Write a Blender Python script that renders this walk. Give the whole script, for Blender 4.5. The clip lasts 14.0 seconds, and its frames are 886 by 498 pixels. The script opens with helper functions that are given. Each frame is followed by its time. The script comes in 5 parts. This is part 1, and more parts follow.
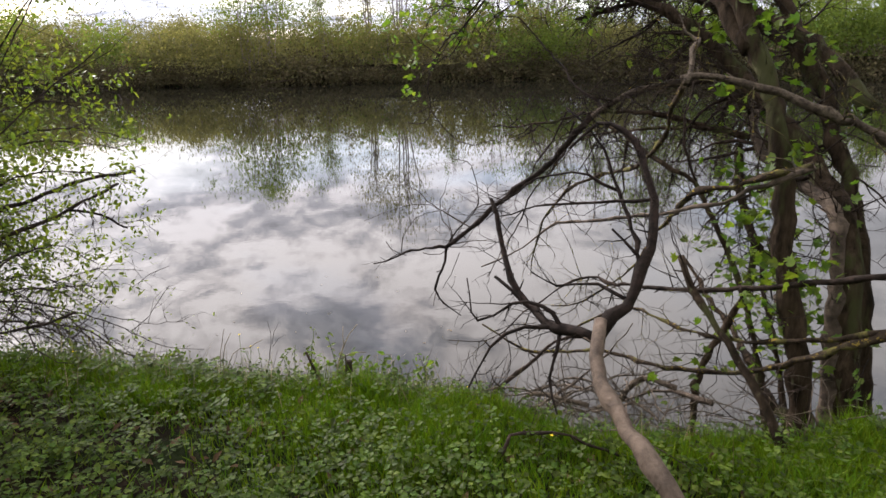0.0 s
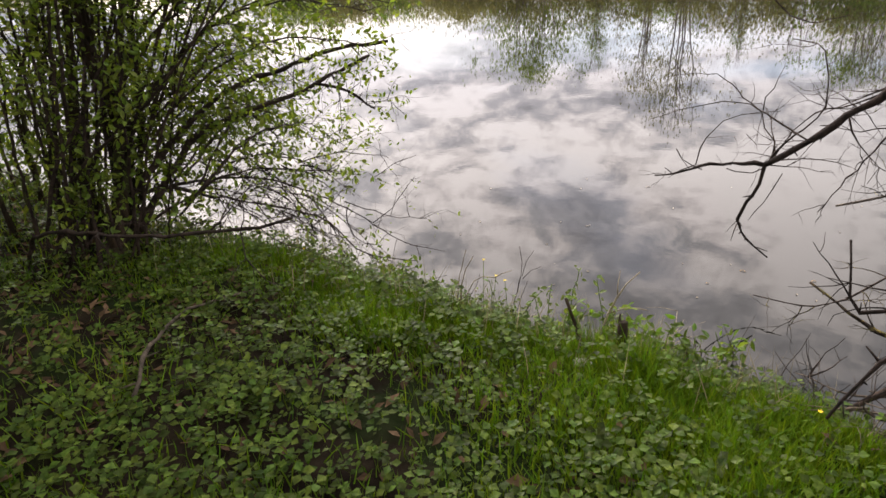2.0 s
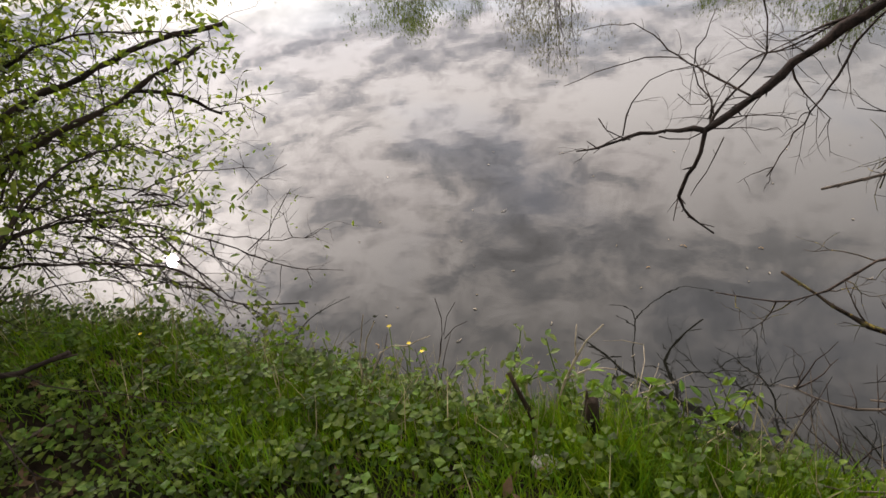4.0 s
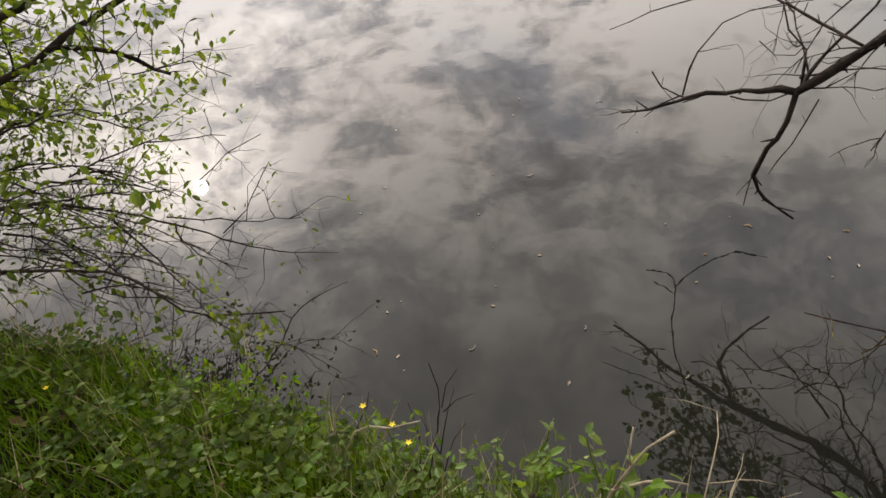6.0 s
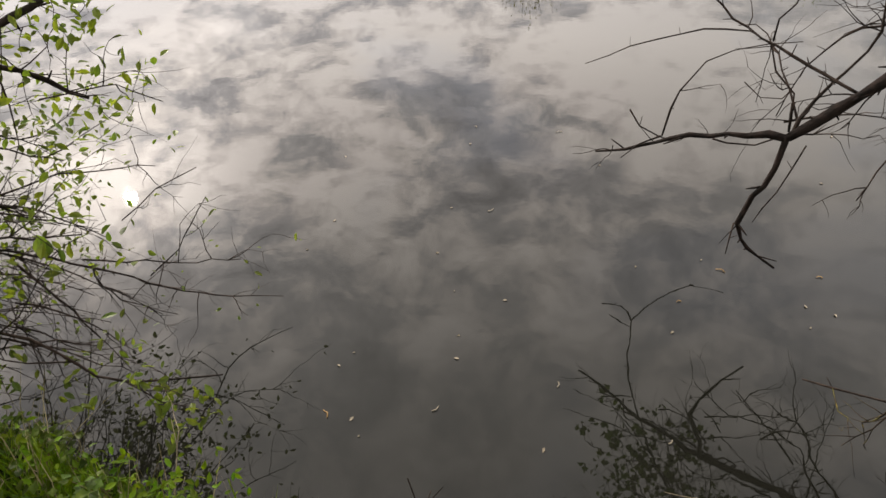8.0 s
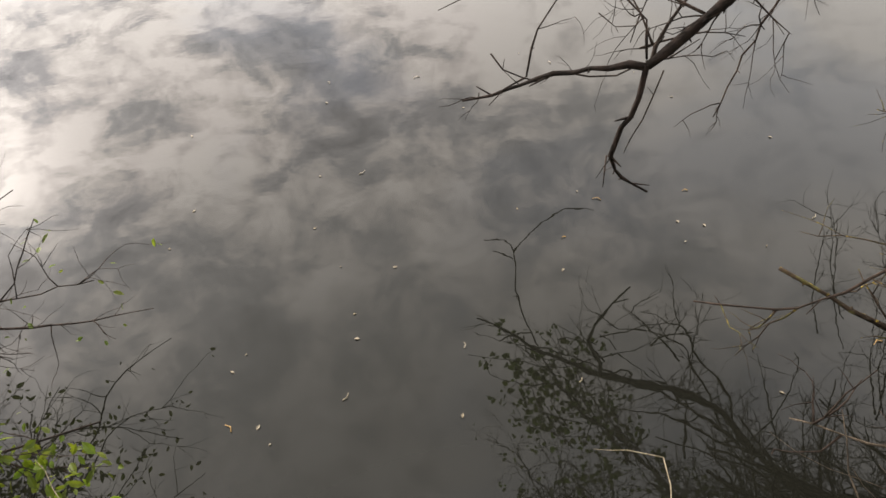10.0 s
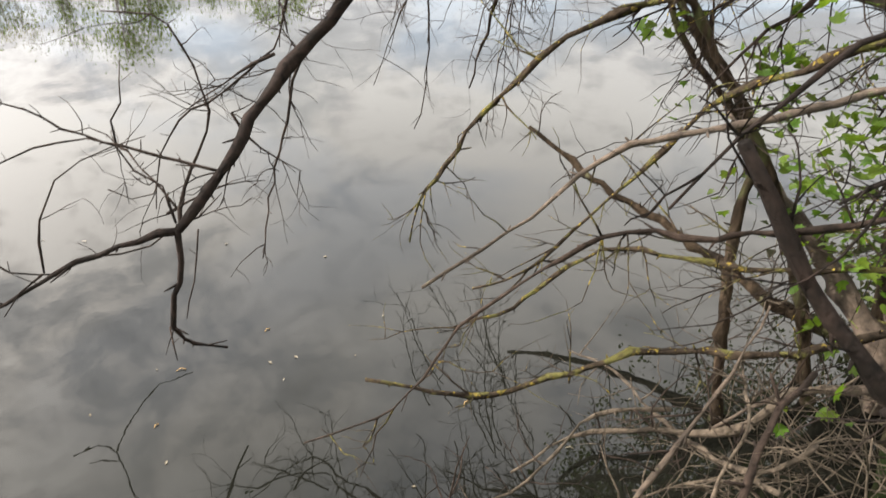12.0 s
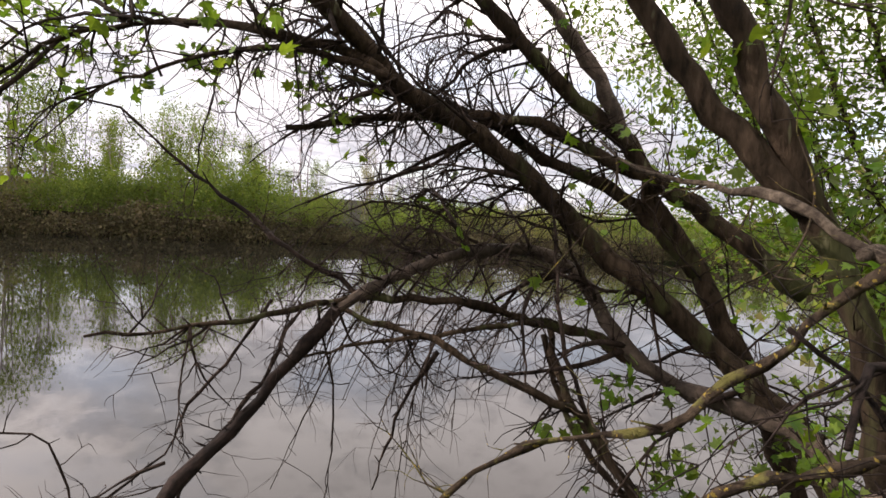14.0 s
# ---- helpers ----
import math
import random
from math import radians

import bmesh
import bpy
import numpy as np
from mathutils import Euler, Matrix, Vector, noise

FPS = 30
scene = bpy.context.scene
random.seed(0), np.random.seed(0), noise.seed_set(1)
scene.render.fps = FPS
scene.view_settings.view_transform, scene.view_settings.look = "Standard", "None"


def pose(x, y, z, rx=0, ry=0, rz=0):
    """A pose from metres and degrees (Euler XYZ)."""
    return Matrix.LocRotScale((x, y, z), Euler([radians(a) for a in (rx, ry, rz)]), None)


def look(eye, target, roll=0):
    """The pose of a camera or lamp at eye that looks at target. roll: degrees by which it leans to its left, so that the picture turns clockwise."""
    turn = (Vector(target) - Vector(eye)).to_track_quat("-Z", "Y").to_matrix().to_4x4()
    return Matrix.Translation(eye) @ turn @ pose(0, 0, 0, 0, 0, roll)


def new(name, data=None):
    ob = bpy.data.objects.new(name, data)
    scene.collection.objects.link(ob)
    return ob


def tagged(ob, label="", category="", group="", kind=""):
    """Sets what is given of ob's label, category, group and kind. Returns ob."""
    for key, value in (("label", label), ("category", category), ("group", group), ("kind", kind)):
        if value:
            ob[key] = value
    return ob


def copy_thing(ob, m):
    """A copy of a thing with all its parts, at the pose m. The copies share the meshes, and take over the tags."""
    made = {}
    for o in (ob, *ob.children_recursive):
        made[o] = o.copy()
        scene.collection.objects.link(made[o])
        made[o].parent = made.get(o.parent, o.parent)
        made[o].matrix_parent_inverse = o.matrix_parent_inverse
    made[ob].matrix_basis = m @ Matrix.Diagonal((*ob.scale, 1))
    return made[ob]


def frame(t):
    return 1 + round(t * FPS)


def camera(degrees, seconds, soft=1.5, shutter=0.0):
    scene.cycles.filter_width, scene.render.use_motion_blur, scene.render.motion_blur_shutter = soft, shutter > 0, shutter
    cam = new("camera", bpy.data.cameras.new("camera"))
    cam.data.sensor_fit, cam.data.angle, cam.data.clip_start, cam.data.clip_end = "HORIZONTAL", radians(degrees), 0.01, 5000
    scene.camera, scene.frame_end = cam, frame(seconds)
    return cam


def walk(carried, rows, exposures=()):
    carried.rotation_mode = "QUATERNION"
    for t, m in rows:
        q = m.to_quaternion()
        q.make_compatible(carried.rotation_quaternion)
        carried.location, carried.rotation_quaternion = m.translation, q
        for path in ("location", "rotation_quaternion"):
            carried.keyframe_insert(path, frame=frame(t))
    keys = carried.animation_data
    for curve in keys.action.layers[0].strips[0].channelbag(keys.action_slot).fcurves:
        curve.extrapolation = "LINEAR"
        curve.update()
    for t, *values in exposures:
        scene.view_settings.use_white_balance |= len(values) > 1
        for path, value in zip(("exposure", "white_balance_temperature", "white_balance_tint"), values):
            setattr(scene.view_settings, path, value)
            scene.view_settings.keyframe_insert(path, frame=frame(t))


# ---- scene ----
cam = camera(69.2, 14.0, soft=1.5, shutter=0.12)
PATH = [
    (0, (1.007, 0.196, 2.923), (0.869, 2.096, 2.315), -1.6),
    (0.5, (0.88, 0.413, 2.843), (0.651, 2.299, 2.219), 1.9),
    (1, (0.737, 0.658, 2.786), (0.292, 2.516, 2.194), -0.8),
    (1.5, (0.645, 0.922, 2.761), (-0.032, 2.654, 2.027), -3.2),
    (2, (0.557, 1.266, 2.69), (-0.275, 2.847, 1.791), -3.7),
    (2.5, (0.439, 1.527, 2.661), (-0.406, 3.07, 1.711), -4.6),
    (3, (0.282, 1.79, 2.661), (-0.475, 3.417, 1.778), -5.7),
    (3.5, (0.237, 1.973, 2.608), (-0.35, 3.567, 1.552), -6.5),
    (3.7, (0.236, 2.069, 2.612), (-0.338, 3.687, 1.585), -7.1),
    (5.8, (0.079, 2.977, 2.494), (-0.426, 4.464, 1.255), -9.3),
    (6, (0.072, 3.032, 2.475), (-0.549, 4.495, 1.261), -9.7),
    (6.5, (0.055, 3.175, 2.466), (-0.587, 4.646, 1.273), -7.3),
    (7, (0.039, 3.235, 2.463), (-0.592, 4.693, 1.248), -6.8),
    (7.5, (-0.046, 3.297, 2.445), (-0.567, 4.796, 1.227), -5.5),
    (7.7, (-0.095, 3.313, 2.413), (-0.588, 4.847, 1.227), -5.0),
    (9.8, (-0.211, 3.552, 2.428), (-0.308, 5.013, 1.066), -6.7),
    (10, (-0.208, 3.550, 2.431), (-0.268, 5.008, 1.064), -6.2),
    (10.5, (-0.205, 3.541, 2.437), (0.056, 4.937, 1.028), -2.6),
    (11, (-0.161, 3.560, 2.404), (0.348, 4.857, 0.968), -1.1),
    (11.5, (-0.133, 3.572, 2.401), (0.695, 4.814, 1.069), 0.4),
    (12, (-0.034, 3.622, 2.437), (1.078, 4.89, 1.362), 1.2),
    (12.5, (-0.019, 3.694, 2.587), (1.354, 4.949, 1.852), 3.5),
    (13, (0.009, 3.719, 2.656), (1.524, 4.959, 2.247), 5.6),
    (13.5, (0.027, 3.734, 2.706), (1.556, 4.999, 2.458), 3.9),
    (14, (0.009, 3.741, 2.734), (1.523, 5.044, 2.632), 3.7),
]
EXPOSURES = [(0.0, 0.74, 6350, 15), (2.5, 0.86, 6650, 16), (3.5, 0.74, 6650, 15), (6.0, 0.56, 6800, 12), (7.7, 0.54, 6850, 12), (10.0, 0.95, 6800, 11), (11.0, 1.56, 6600, 7), (11.6, 1.6, 6500, 7), (12.4, 1.26, 6750, 12), (13.0, 1.1, 6800, 17), (14.0, 0.7, 6750, 19)]
walk(cam, [(t, look(eye, target, roll)) for t, eye, target, roll in PATH], EXPOSURES)

# ---------------------------------------------------------------- sky and sun
SUN = Vector((-0.632, 0.638, 0.451)).normalized()
sun = new("sun", bpy.data.lights.new("sun", "SUN"))
sun.data.energy, sun.data.angle, sun.data.color = 2.6, radians(0.9), (1.0, 0.93, 0.84)
sun.matrix_world = look(SUN * 60, (0, 0, 0))

world = bpy.data.worlds.new("cloudy_sky")
scene.world = world
world.use_nodes = True
WN, WL = world.node_tree.nodes, world.node_tree.links


def wnode(kind, **values):
    n = WN.new(kind)
    for k, v in values.items():
        if k == "op":
            n.operation = v
        elif k == "blend":
            n.data_type, n.blend_type = "RGBA", v
    return n


def wmath(op, a, b=None):
    n = wnode("ShaderNodeMath", op=op)
    for i, v in enumerate((a, b)):
        if v is None:
            continue
        if isinstance(v, (int, float)):
            n.inputs[i].default_value = v
        else:
            WL.new(v, n.inputs[i])
    return n.outputs[0]


def wramp(src, stops):
    n = WN.new("ShaderNodeValToRGB")
    while len(n.color_ramp.elements) < len(stops):
        n.color_ramp.elements.new(0.5)
    for e, (p, c) in zip(n.color_ramp.elements, stops):
        e.position, e.color = p, (c, c, c, 1) if isinstance(c, (int, float)) else (*c, 1)
    WL.new(src, n.inputs[0])
    return n.outputs[0]


def wmix(fac, a, b, blend="MIX"):
    n = wnode("ShaderNodeMix", blend=blend)
    for s, v in ((0, fac), (6, a), (7, b)):
        if isinstance(v, (int, float)):
            n.inputs[s].default_value = v
        elif isinstance(v, tuple):
            n.inputs[s].default_value = (*v, 1)
        else:
            WL.new(v, n.inputs[s])
    return n.outputs[2]


sky = WN.new("ShaderNodeTexSky")
sky.sky_type, sky.sun_disc = "NISHITA", False
sky.sun_elevation, sky.sun_rotation = math.asin(SUN.z), math.atan2(SUN.x, SUN.y)
coord = WN.new("ShaderNodeTexCoord")
sep = WN.new("ShaderNodeSeparateXYZ")
WL.new(coord.outputs["Generated"], sep.inputs[0])
up = wmath("ADD", wmath("MAXIMUM", sep.outputs[2], 0.0), 0.16)
flat = WN.new("ShaderNodeCombineXYZ")
WL.new(wmath("DIVIDE", sep.outputs[0], up), flat.inputs[0])
WL.new(wmath("DIVIDE", sep.outputs[1], up), flat.inputs[1])


def wnoise(scale, detail, rough, offset, distort=0.0):
    m = WN.new("ShaderNodeMapping")
    m.inputs[1].default_value = offset
    WL.new(flat.outputs[0], m.inputs[0])
    n = WN.new("ShaderNodeTexNoise")
    n.inputs["Scale"].default_value, n.inputs["Detail"].default_value = scale, detail
    n.inputs["Roughness"].default_value, n.inputs["Distortion"].default_value = rough, distort
    WL.new(m.outputs[0], n.inputs["Vector"])
    return n.outputs[0]


broad = wnoise(0.75, 4, 0.55, (5.4, 1.7, 0.4), 0.3)
puffs = wnoise(2.6, 7, 0.6, (0.6, 5.2, 2.0), 0.6)
body = wmath("ADD", wmath("ADD", wmath("MULTIPLY", broad, 0.38), wmath("MULTIPLY", puffs, 0.34)), wmath("MULTIPLY", wnoise(8.5, 7, 0.65, (2.3, 0.8, 4.0), 0.6), 0.28))
# thick bellies grey, thin edges bright
CLOUD = wramp(body, [(0.445, (1.5, 1.47, 1.44)), (0.48, (1.16, 1.13, 1.11)), (0.515, (0.74, 0.75, 0.78)), (0.57, (0.44, 0.45, 0.48))])
cover = wramp(wnoise(1.1, 5, 0.55, (7.3, 2.2, 1.0), 0.4), [(0.37, 0.74), (0.5, 1.0)])
dotn = WN.new("ShaderNodeVectorMath")
dotn.operation = "DOT_PRODUCT"
WL.new(coord.outputs["Generated"], dotn.inputs[0])
dotn.inputs[1].default_value = SUN
near_sun = wmath("MAXIMUM", dotn.outputs["Value"], 0.0)
# an even veil overhead and away from the sun
veil = wmath("MAXIMUM", wramp(sep.outputs[2], [(0.52, 0.0), (0.78, 0.65)]), wramp(near_sun, [(0.45, 0.6), (0.8, 0.0)]))
CLOUD = wmix(veil, CLOUD, (0.76, 0.78, 0.78))
glow = wmath("ADD", wmath("ADD", wmath("ADD", wmath("MULTIPLY", wmath("POWER", near_sun, 5.0), 1.0), wmath("MULTIPLY", near_sun, 3.5)), wmath("ADD", wmath("MULTIPLY", wmath("POWER", near_sun, 30.0), 6.0), wmath("MULTIPLY", wmath("POWER", near_sun, 140.0), 24.0))), 14.2)
gcol = WN.new("ShaderNodeCombineXYZ")
for i in range(3):
    WL.new(wmath("MULTIPLY", glow, (1.0, 0.97, 0.95)[i]), gcol.inputs[i])
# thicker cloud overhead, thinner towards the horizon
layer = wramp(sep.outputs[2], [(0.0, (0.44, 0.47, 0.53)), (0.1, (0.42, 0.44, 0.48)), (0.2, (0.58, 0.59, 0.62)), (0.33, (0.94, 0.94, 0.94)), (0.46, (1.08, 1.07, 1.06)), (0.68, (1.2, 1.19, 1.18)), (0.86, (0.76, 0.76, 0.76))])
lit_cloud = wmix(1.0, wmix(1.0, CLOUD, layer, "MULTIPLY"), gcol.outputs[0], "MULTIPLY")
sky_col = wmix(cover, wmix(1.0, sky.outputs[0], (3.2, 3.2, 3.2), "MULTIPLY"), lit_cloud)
back = WN["Background"]
WL.new(sky_col, back.inputs[0])
back.inputs[1].default_value = 0.1


# ---------------------------------------------------------------- materials
def material(name, base, rough=0.8, stops=None, scale=6.0, detail=6.0, island=0.0, hue=0.0, bump=0.0, bump_scale=40.0,
             stretch=(1, 1, 1), translucent=0.0, spots=None, rnd="island", spec=0.3, patch=None):
    """Noise-mottled surface. stops: dark and light colours; island: brightness change from piece to piece."""
    m = bpy.data.materials.new(name)
    m.use_nodes = True
    N, L = m.node_tree.nodes, m.node_tree.links
    p = N["Principled BSDF"]
    p.inputs["Roughness"].default_value = rough
    p.inputs["Specular IOR Level"].default_value = spec
    tc = N.new("ShaderNodeTexCoord")
    mp = N.new("ShaderNodeMapping")
    mp.inputs["Scale"].default_value = stretch
    L.new(tc.outputs["Object"], mp.inputs[0])

    def noise_tex(s, d=detail, r=0.6):
        n = N.new("ShaderNodeTexNoise")
        n.inputs["Scale"].default_value, n.inputs["Detail"].default_value, n.inputs["Roughness"].default_value = s, d, r
        L.new(mp.outputs[0], n.inputs["Vector"])
        return n.outputs[0]

    def mix(fac, a, b, blend="MIX"):
        n = N.new("ShaderNodeMix")
        n.data_type, n.blend_type = "RGBA", blend
        for s, v in ((0, fac), (6, a), (7, b)):
            if isinstance(v, (int, float)):
                n.inputs[s].default_value = v
            elif isinstance(v, tuple):
                n.inputs[s].default_value = (*v[:3], 1)
            else:
                L.new(v, n.inputs[s])
        return n.outputs[2]

    def ramp(src, a, b):
        n = N.new("ShaderNodeMapRange")
        n.inputs[1].default_value, n.inputs[2].default_value = a, b
        L.new(src, n.inputs[0])
        return n.outputs[0]

    col = base
    if stops:
        col = mix(ramp(noise_tex(scale), 0.32, 0.68), stops[0], stops[1])
        col = mix(ramp(noise_tex(scale * 0.17, 3), 0.4, 0.75), col, tuple(c * 0.72 for c in stops[0]))
    if patch:
        col = mix(ramp(noise_tex(patch[1], 4), patch[2], patch[2] + 0.07), col, patch[0])
    if spots:
        col = mix(ramp(noise_tex(spots[1], 2), spots[2], spots[2] + 0.05), col, spots[0])
    if island or hue:
        if rnd == "island":
            g = N.new("ShaderNodeNewGeometry").outputs["Random Per Island"]
        else:
            g = N.new("ShaderNodeObjectInfo").outputs["Random"]
        h = N.new("ShaderNodeHueSaturation")
        if isinstance(col, tuple):
            h.inputs["Color"].default_value = (*col, 1)
        else:
            L.new(col, h.inputs["Color"])
        mr = N.new("ShaderNodeMapRange")
        mr.inputs[3].default_value, mr.inputs[4].default_value = 1 - island, 1 + island
        L.new(g, mr.inputs[0])
        L.new(mr.outputs[0], h.inputs["Value"])
        if hue:
            mh = N.new("ShaderNodeMapRange")
            mh.inputs[3].default_value, mh.inputs[4].default_value = 0.5 - hue, 0.5 + hue
            w = N.new("ShaderNodeMath")
            w.operation = "FRACT"
            k = N.new("ShaderNodeMath")
            k.operation = "MULTIPLY"
            k.inputs[1].default_value = 7.31
            L.new(g, k.inputs[0])
            L.new(k.outputs[0], w.inputs[0])
            L.new(w.outputs[0], mh.inputs[0])
            L.new(mh.outputs[0], h.inputs["Hue"])
        col = h.outputs[0]
    if isinstance(col, tuple):
        p.inputs["Base Color"].default_value = (*col, 1)
    else:
        L.new(col, p.inputs["Base Color"])
    if bump:
        b = N.new("ShaderNodeBump")
        b.inputs["Strength"].default_value, b.inputs["Distance"].default_value = bump, 0.02
        L.new(noise_tex(bump_scale, 8, 0.7), b.inputs["Height"])
        L.new(b.outputs[0], p.inputs["Normal"])
    if translucent:
        t = N.new("ShaderNodeBsdfTranslucent")
        if isinstance(col, tuple):
            t.inputs[0].default_value = (*col, 1)
        else:
            L.new(mix(1.0, col, (1.25, 1.2, 0.6), "MULTIPLY"), t.inputs[0])
        s = N.new("ShaderNodeMixShader")
        s.inputs[0].default_value = translucent
        L.new(p.outputs[0], s.inputs[1])
        L.new(t.outputs[0], s.inputs[2])
        L.new(s.outputs[0], N["Material Output"].inputs[0])
    return m


# soil colour kept near black to stand in for shade in gaps between the leaves
M_SOIL = material("gap_shaded_soil", (0.1, 0.08, 0.05), 0.95, ((0.008, 0.006, 0.004), (0.032, 0.024, 0.015)), 9, bump=0.6, patch=((0.014, 0.02, 0.007), 1.3, 0.5), spec=0.04)
M_BARK = material("dark_bark", (0.1, 0.08, 0.06), 0.9, ((0.014, 0.010, 0.006), (0.095, 0.066, 0.044)), 26, stretch=(1, 1, 0.25), bump=1.0, bump_scale=50, patch=((0.06, 0.062, 0.026), 4, 0.56), spots=((0.13, 0.125, 0.07), 14, 0.66), spec=0.12)
M_TWIG = material("dead_twig_bark", (0.08, 0.06, 0.05), 0.85, ((0.013, 0.009, 0.007), (0.07, 0.048, 0.038)), 30, bump=0.6, bump_scale=90, spec=0.15)
# near-black colour carries the backlit look of these branches
M_DEAD = material("backlit_dead_bark", (0.05, 0.04, 0.03), 0.85, ((0.009, 0.007, 0.006), (0.045, 0.03, 0.025)), 30, bump=0.7, bump_scale=80, spec=0.15)
M_PALE = material("weathered_pale_wood", (0.3, 0.23, 0.17), 0.8, ((0.06, 0.043, 0.033), (0.21, 0.155, 0.118)), 14, stretch=(1, 1, 0.4), bump=0.9, bump_scale=45, patch=((0.06, 0.06, 0.02), 3.5, 0.6))
M_BROKEN = material("peeling_dead_bark", (0.2, 0.15, 0.1), 0.85, ((0.04, 0.03, 0.023), (0.2, 0.15, 0.115)), 20, bump=0.7, bump_scale=70, spots=((0.16, 0.15, 0.09), 18, 0.68))
M_LICHEN = material("lichened_bark", (0.12, 0.1, 0.08), 0.9, ((0.022, 0.016, 0.012), (0.11, 0.08, 0.055)), 30, bump=0.9, bump_scale=80, patch=((0.13, 0.12, 0.04), 9, 0.53), spots=((0.3, 0.22, 0.045), 38, 0.62), spec=0.12)
M_GREYWOOD = material("grey_driftwood", (0.2, 0.17, 0.14), 0.9, ((0.045, 0.034, 0.024), (0.22, 0.17, 0.125)), 26, stretch=(1, 1, 0.4), bump=1.0, bump_scale=60)
M_MOTTLE = material("mottled_pale_bark", (0.2, 0.17, 0.14), 0.85, ((0.04, 0.03, 0.023), (0.2, 0.16, 0.12)), 42, bump=0.9, bump_scale=70, spec=0.12)
M_DRY = material("dry_stalk", (0.3, 0.25, 0.17), 0.85, ((0.2, 0.16, 0.11), (0.4, 0.34, 0.25)), 30, island=0.25)
M_LEAF = material("spring_leaf", (0.12, 0.22, 0.03), 0.45, ((0.09, 0.165, 0.018), (0.17, 0.26, 0.04)), 25, island=0.35, hue=0.02, translucent=0.55)
M_LEAF_BUSH = material("bush_leaf", (0.12, 0.19, 0.03), 0.45, ((0.1, 0.155, 0.015), (0.19, 0.25, 0.045)), 25, island=0.4, hue=0.02, translucent=0.55)
M_GRASS = material("grass", (0.1, 0.2, 0.02), 0.6, ((0.075, 0.15, 0.005), (0.165, 0.26, 0.012)), 2.5, island=0.4, hue=0.025, translucent=0.35, spec=0.15)
M_DRYGRASS = material("dry_grass", (0.3, 0.26, 0.14), 0.8, ((0.22, 0.18, 0.09), (0.4, 0.34, 0.2)), 8, island=0.3)
M_COVER = material("ground_cover_leaf", (0.06, 0.11, 0.03), 0.52, ((0.03, 0.053, 0.007), (0.105, 0.155, 0.024)), 40, island=0.55, hue=0.02, translucent=0.3, spec=0.1)
M_LITTER = material("dead_leaf_litter", (0.14, 0.09, 0.05), 0.85, ((0.07, 0.045, 0.025), (0.13, 0.08, 0.048)), 30, island=0.5, translucent=0.1, spec=0.1)
M_HERB = material("pale_herb_leaf", (0.16, 0.22, 0.07), 0.55, ((0.11, 0.17, 0.045), (0.23, 0.29, 0.1)), 45, island=0.3, hue=0.02, translucent=0.35, spec=0.15)
M_YELLOW = material("yellow_petal", (0.75, 0.55, 0.02), 0.5, island=0.1)
M_FAR_GREEN = material("far_foliage_green", (0.1, 0.15, 0.03), 0.8, ((0.09, 0.138, 0.028), (0.2, 0.262, 0.065)), 0.5, island=0.25, hue=0.015, translucent=0.6)
M_FAR_OLIVE = material("far_foliage_olive", (0.13, 0.14, 0.06), 0.8, ((0.115, 0.116, 0.05), (0.245, 0.235, 0.12)), 0.5, island=0.25, hue=0.015, translucent=0.6)
# dark tone puts the shadow at the foot of the far bank into the colour
M_FAR_DARK = material("far_shaded_undergrowth", (0.05, 0.045, 0.03), 0.9, ((0.035, 0.031, 0.013), (0.105, 0.088, 0.042)), 0.6, island=0.3, hue=0.03, translucent=0.2)
M_FAR_BARE = material("far_bare_twigs", (0.2, 0.17, 0.15), 0.9, ((0.19, 0.155, 0.155), (0.33, 0.28, 0.285)), 1.0, island=0.3)
M_FLOAT = material("floating_debris", (0.4, 0.36, 0.28), 0.7, ((0.25, 0.2, 0.13), (0.5, 0.45, 0.38)), 60)
M_STRAW = material("floating_straw", (0.5, 0.3, 0.1), 0.7, ((0.35, 0.2, 0.07), (0.6, 0.4, 0.16)), 60)
M_STONE = material("pale_stone", (0.4, 0.38, 0.34), 0.9, ((0.28, 0.26, 0.23), (0.45, 0.43, 0.4)), 30, bump=0.5)

M_WATER = bpy.data.materials.new("river_water")
M_WATER.use_nodes = True
N, L = M_WATER.node_tree.nodes, M_WATER.node_tree.links
P = N["Principled BSDF"]
P.inputs["Base Color"].default_value = (0.009, 0.009, 0.007, 1)
P.inputs["Roughness"].default_value = 0.008
P.inputs["IOR"].default_value = 1.36
tc = N.new("ShaderNodeTexCoord")
mp = N.new("ShaderNodeMapping")
mp.inputs["Scale"].default_value = (0.75, 1.0, 1.0)
L.new(tc.outputs["Object"], mp.inputs[0])
r1 = N.new("ShaderNodeTexNoise")
r1.inputs["Scale"].default_value, r1.inputs["Detail"].default_value = 1.3, 3
L.new(mp.outputs[0], r1.inputs["Vector"])
b1 = N.new("ShaderNodeBump")
b1.inputs["Strength"].default_value, b1.inputs["Distance"].default_value = 0.2, 0.0022
L.new(r1.outputs[0], b1.inputs["Height"])
r2 = N.new("ShaderNodeTexNoise")
r2.inputs["Scale"].default_value, r2.inputs["Detail"].default_value = 11.0, 2
L.new(mp.outputs[0], r2.inputs["Vector"])
b2 = N.new("ShaderNodeBump")
b2.inputs["Strength"].default_value, b2.inputs["Distance"].default_value = 0.3, 0.0006
L.new(r2.outputs[0], b2.inputs["Height"])
L.new(b1.outputs[0], b2.inputs["Normal"])
L.new(b2.outputs[0], P.inputs["Normal"])


# ---------------------------------------------------------------- mesh helpers
def thing(name, label, category, group="", at=(0, 0, 0), kind=""):
    e = new(name)
    e.location = at
    e.empty_display_size = 0.1
    return tagged(e, label, category, group, kind)


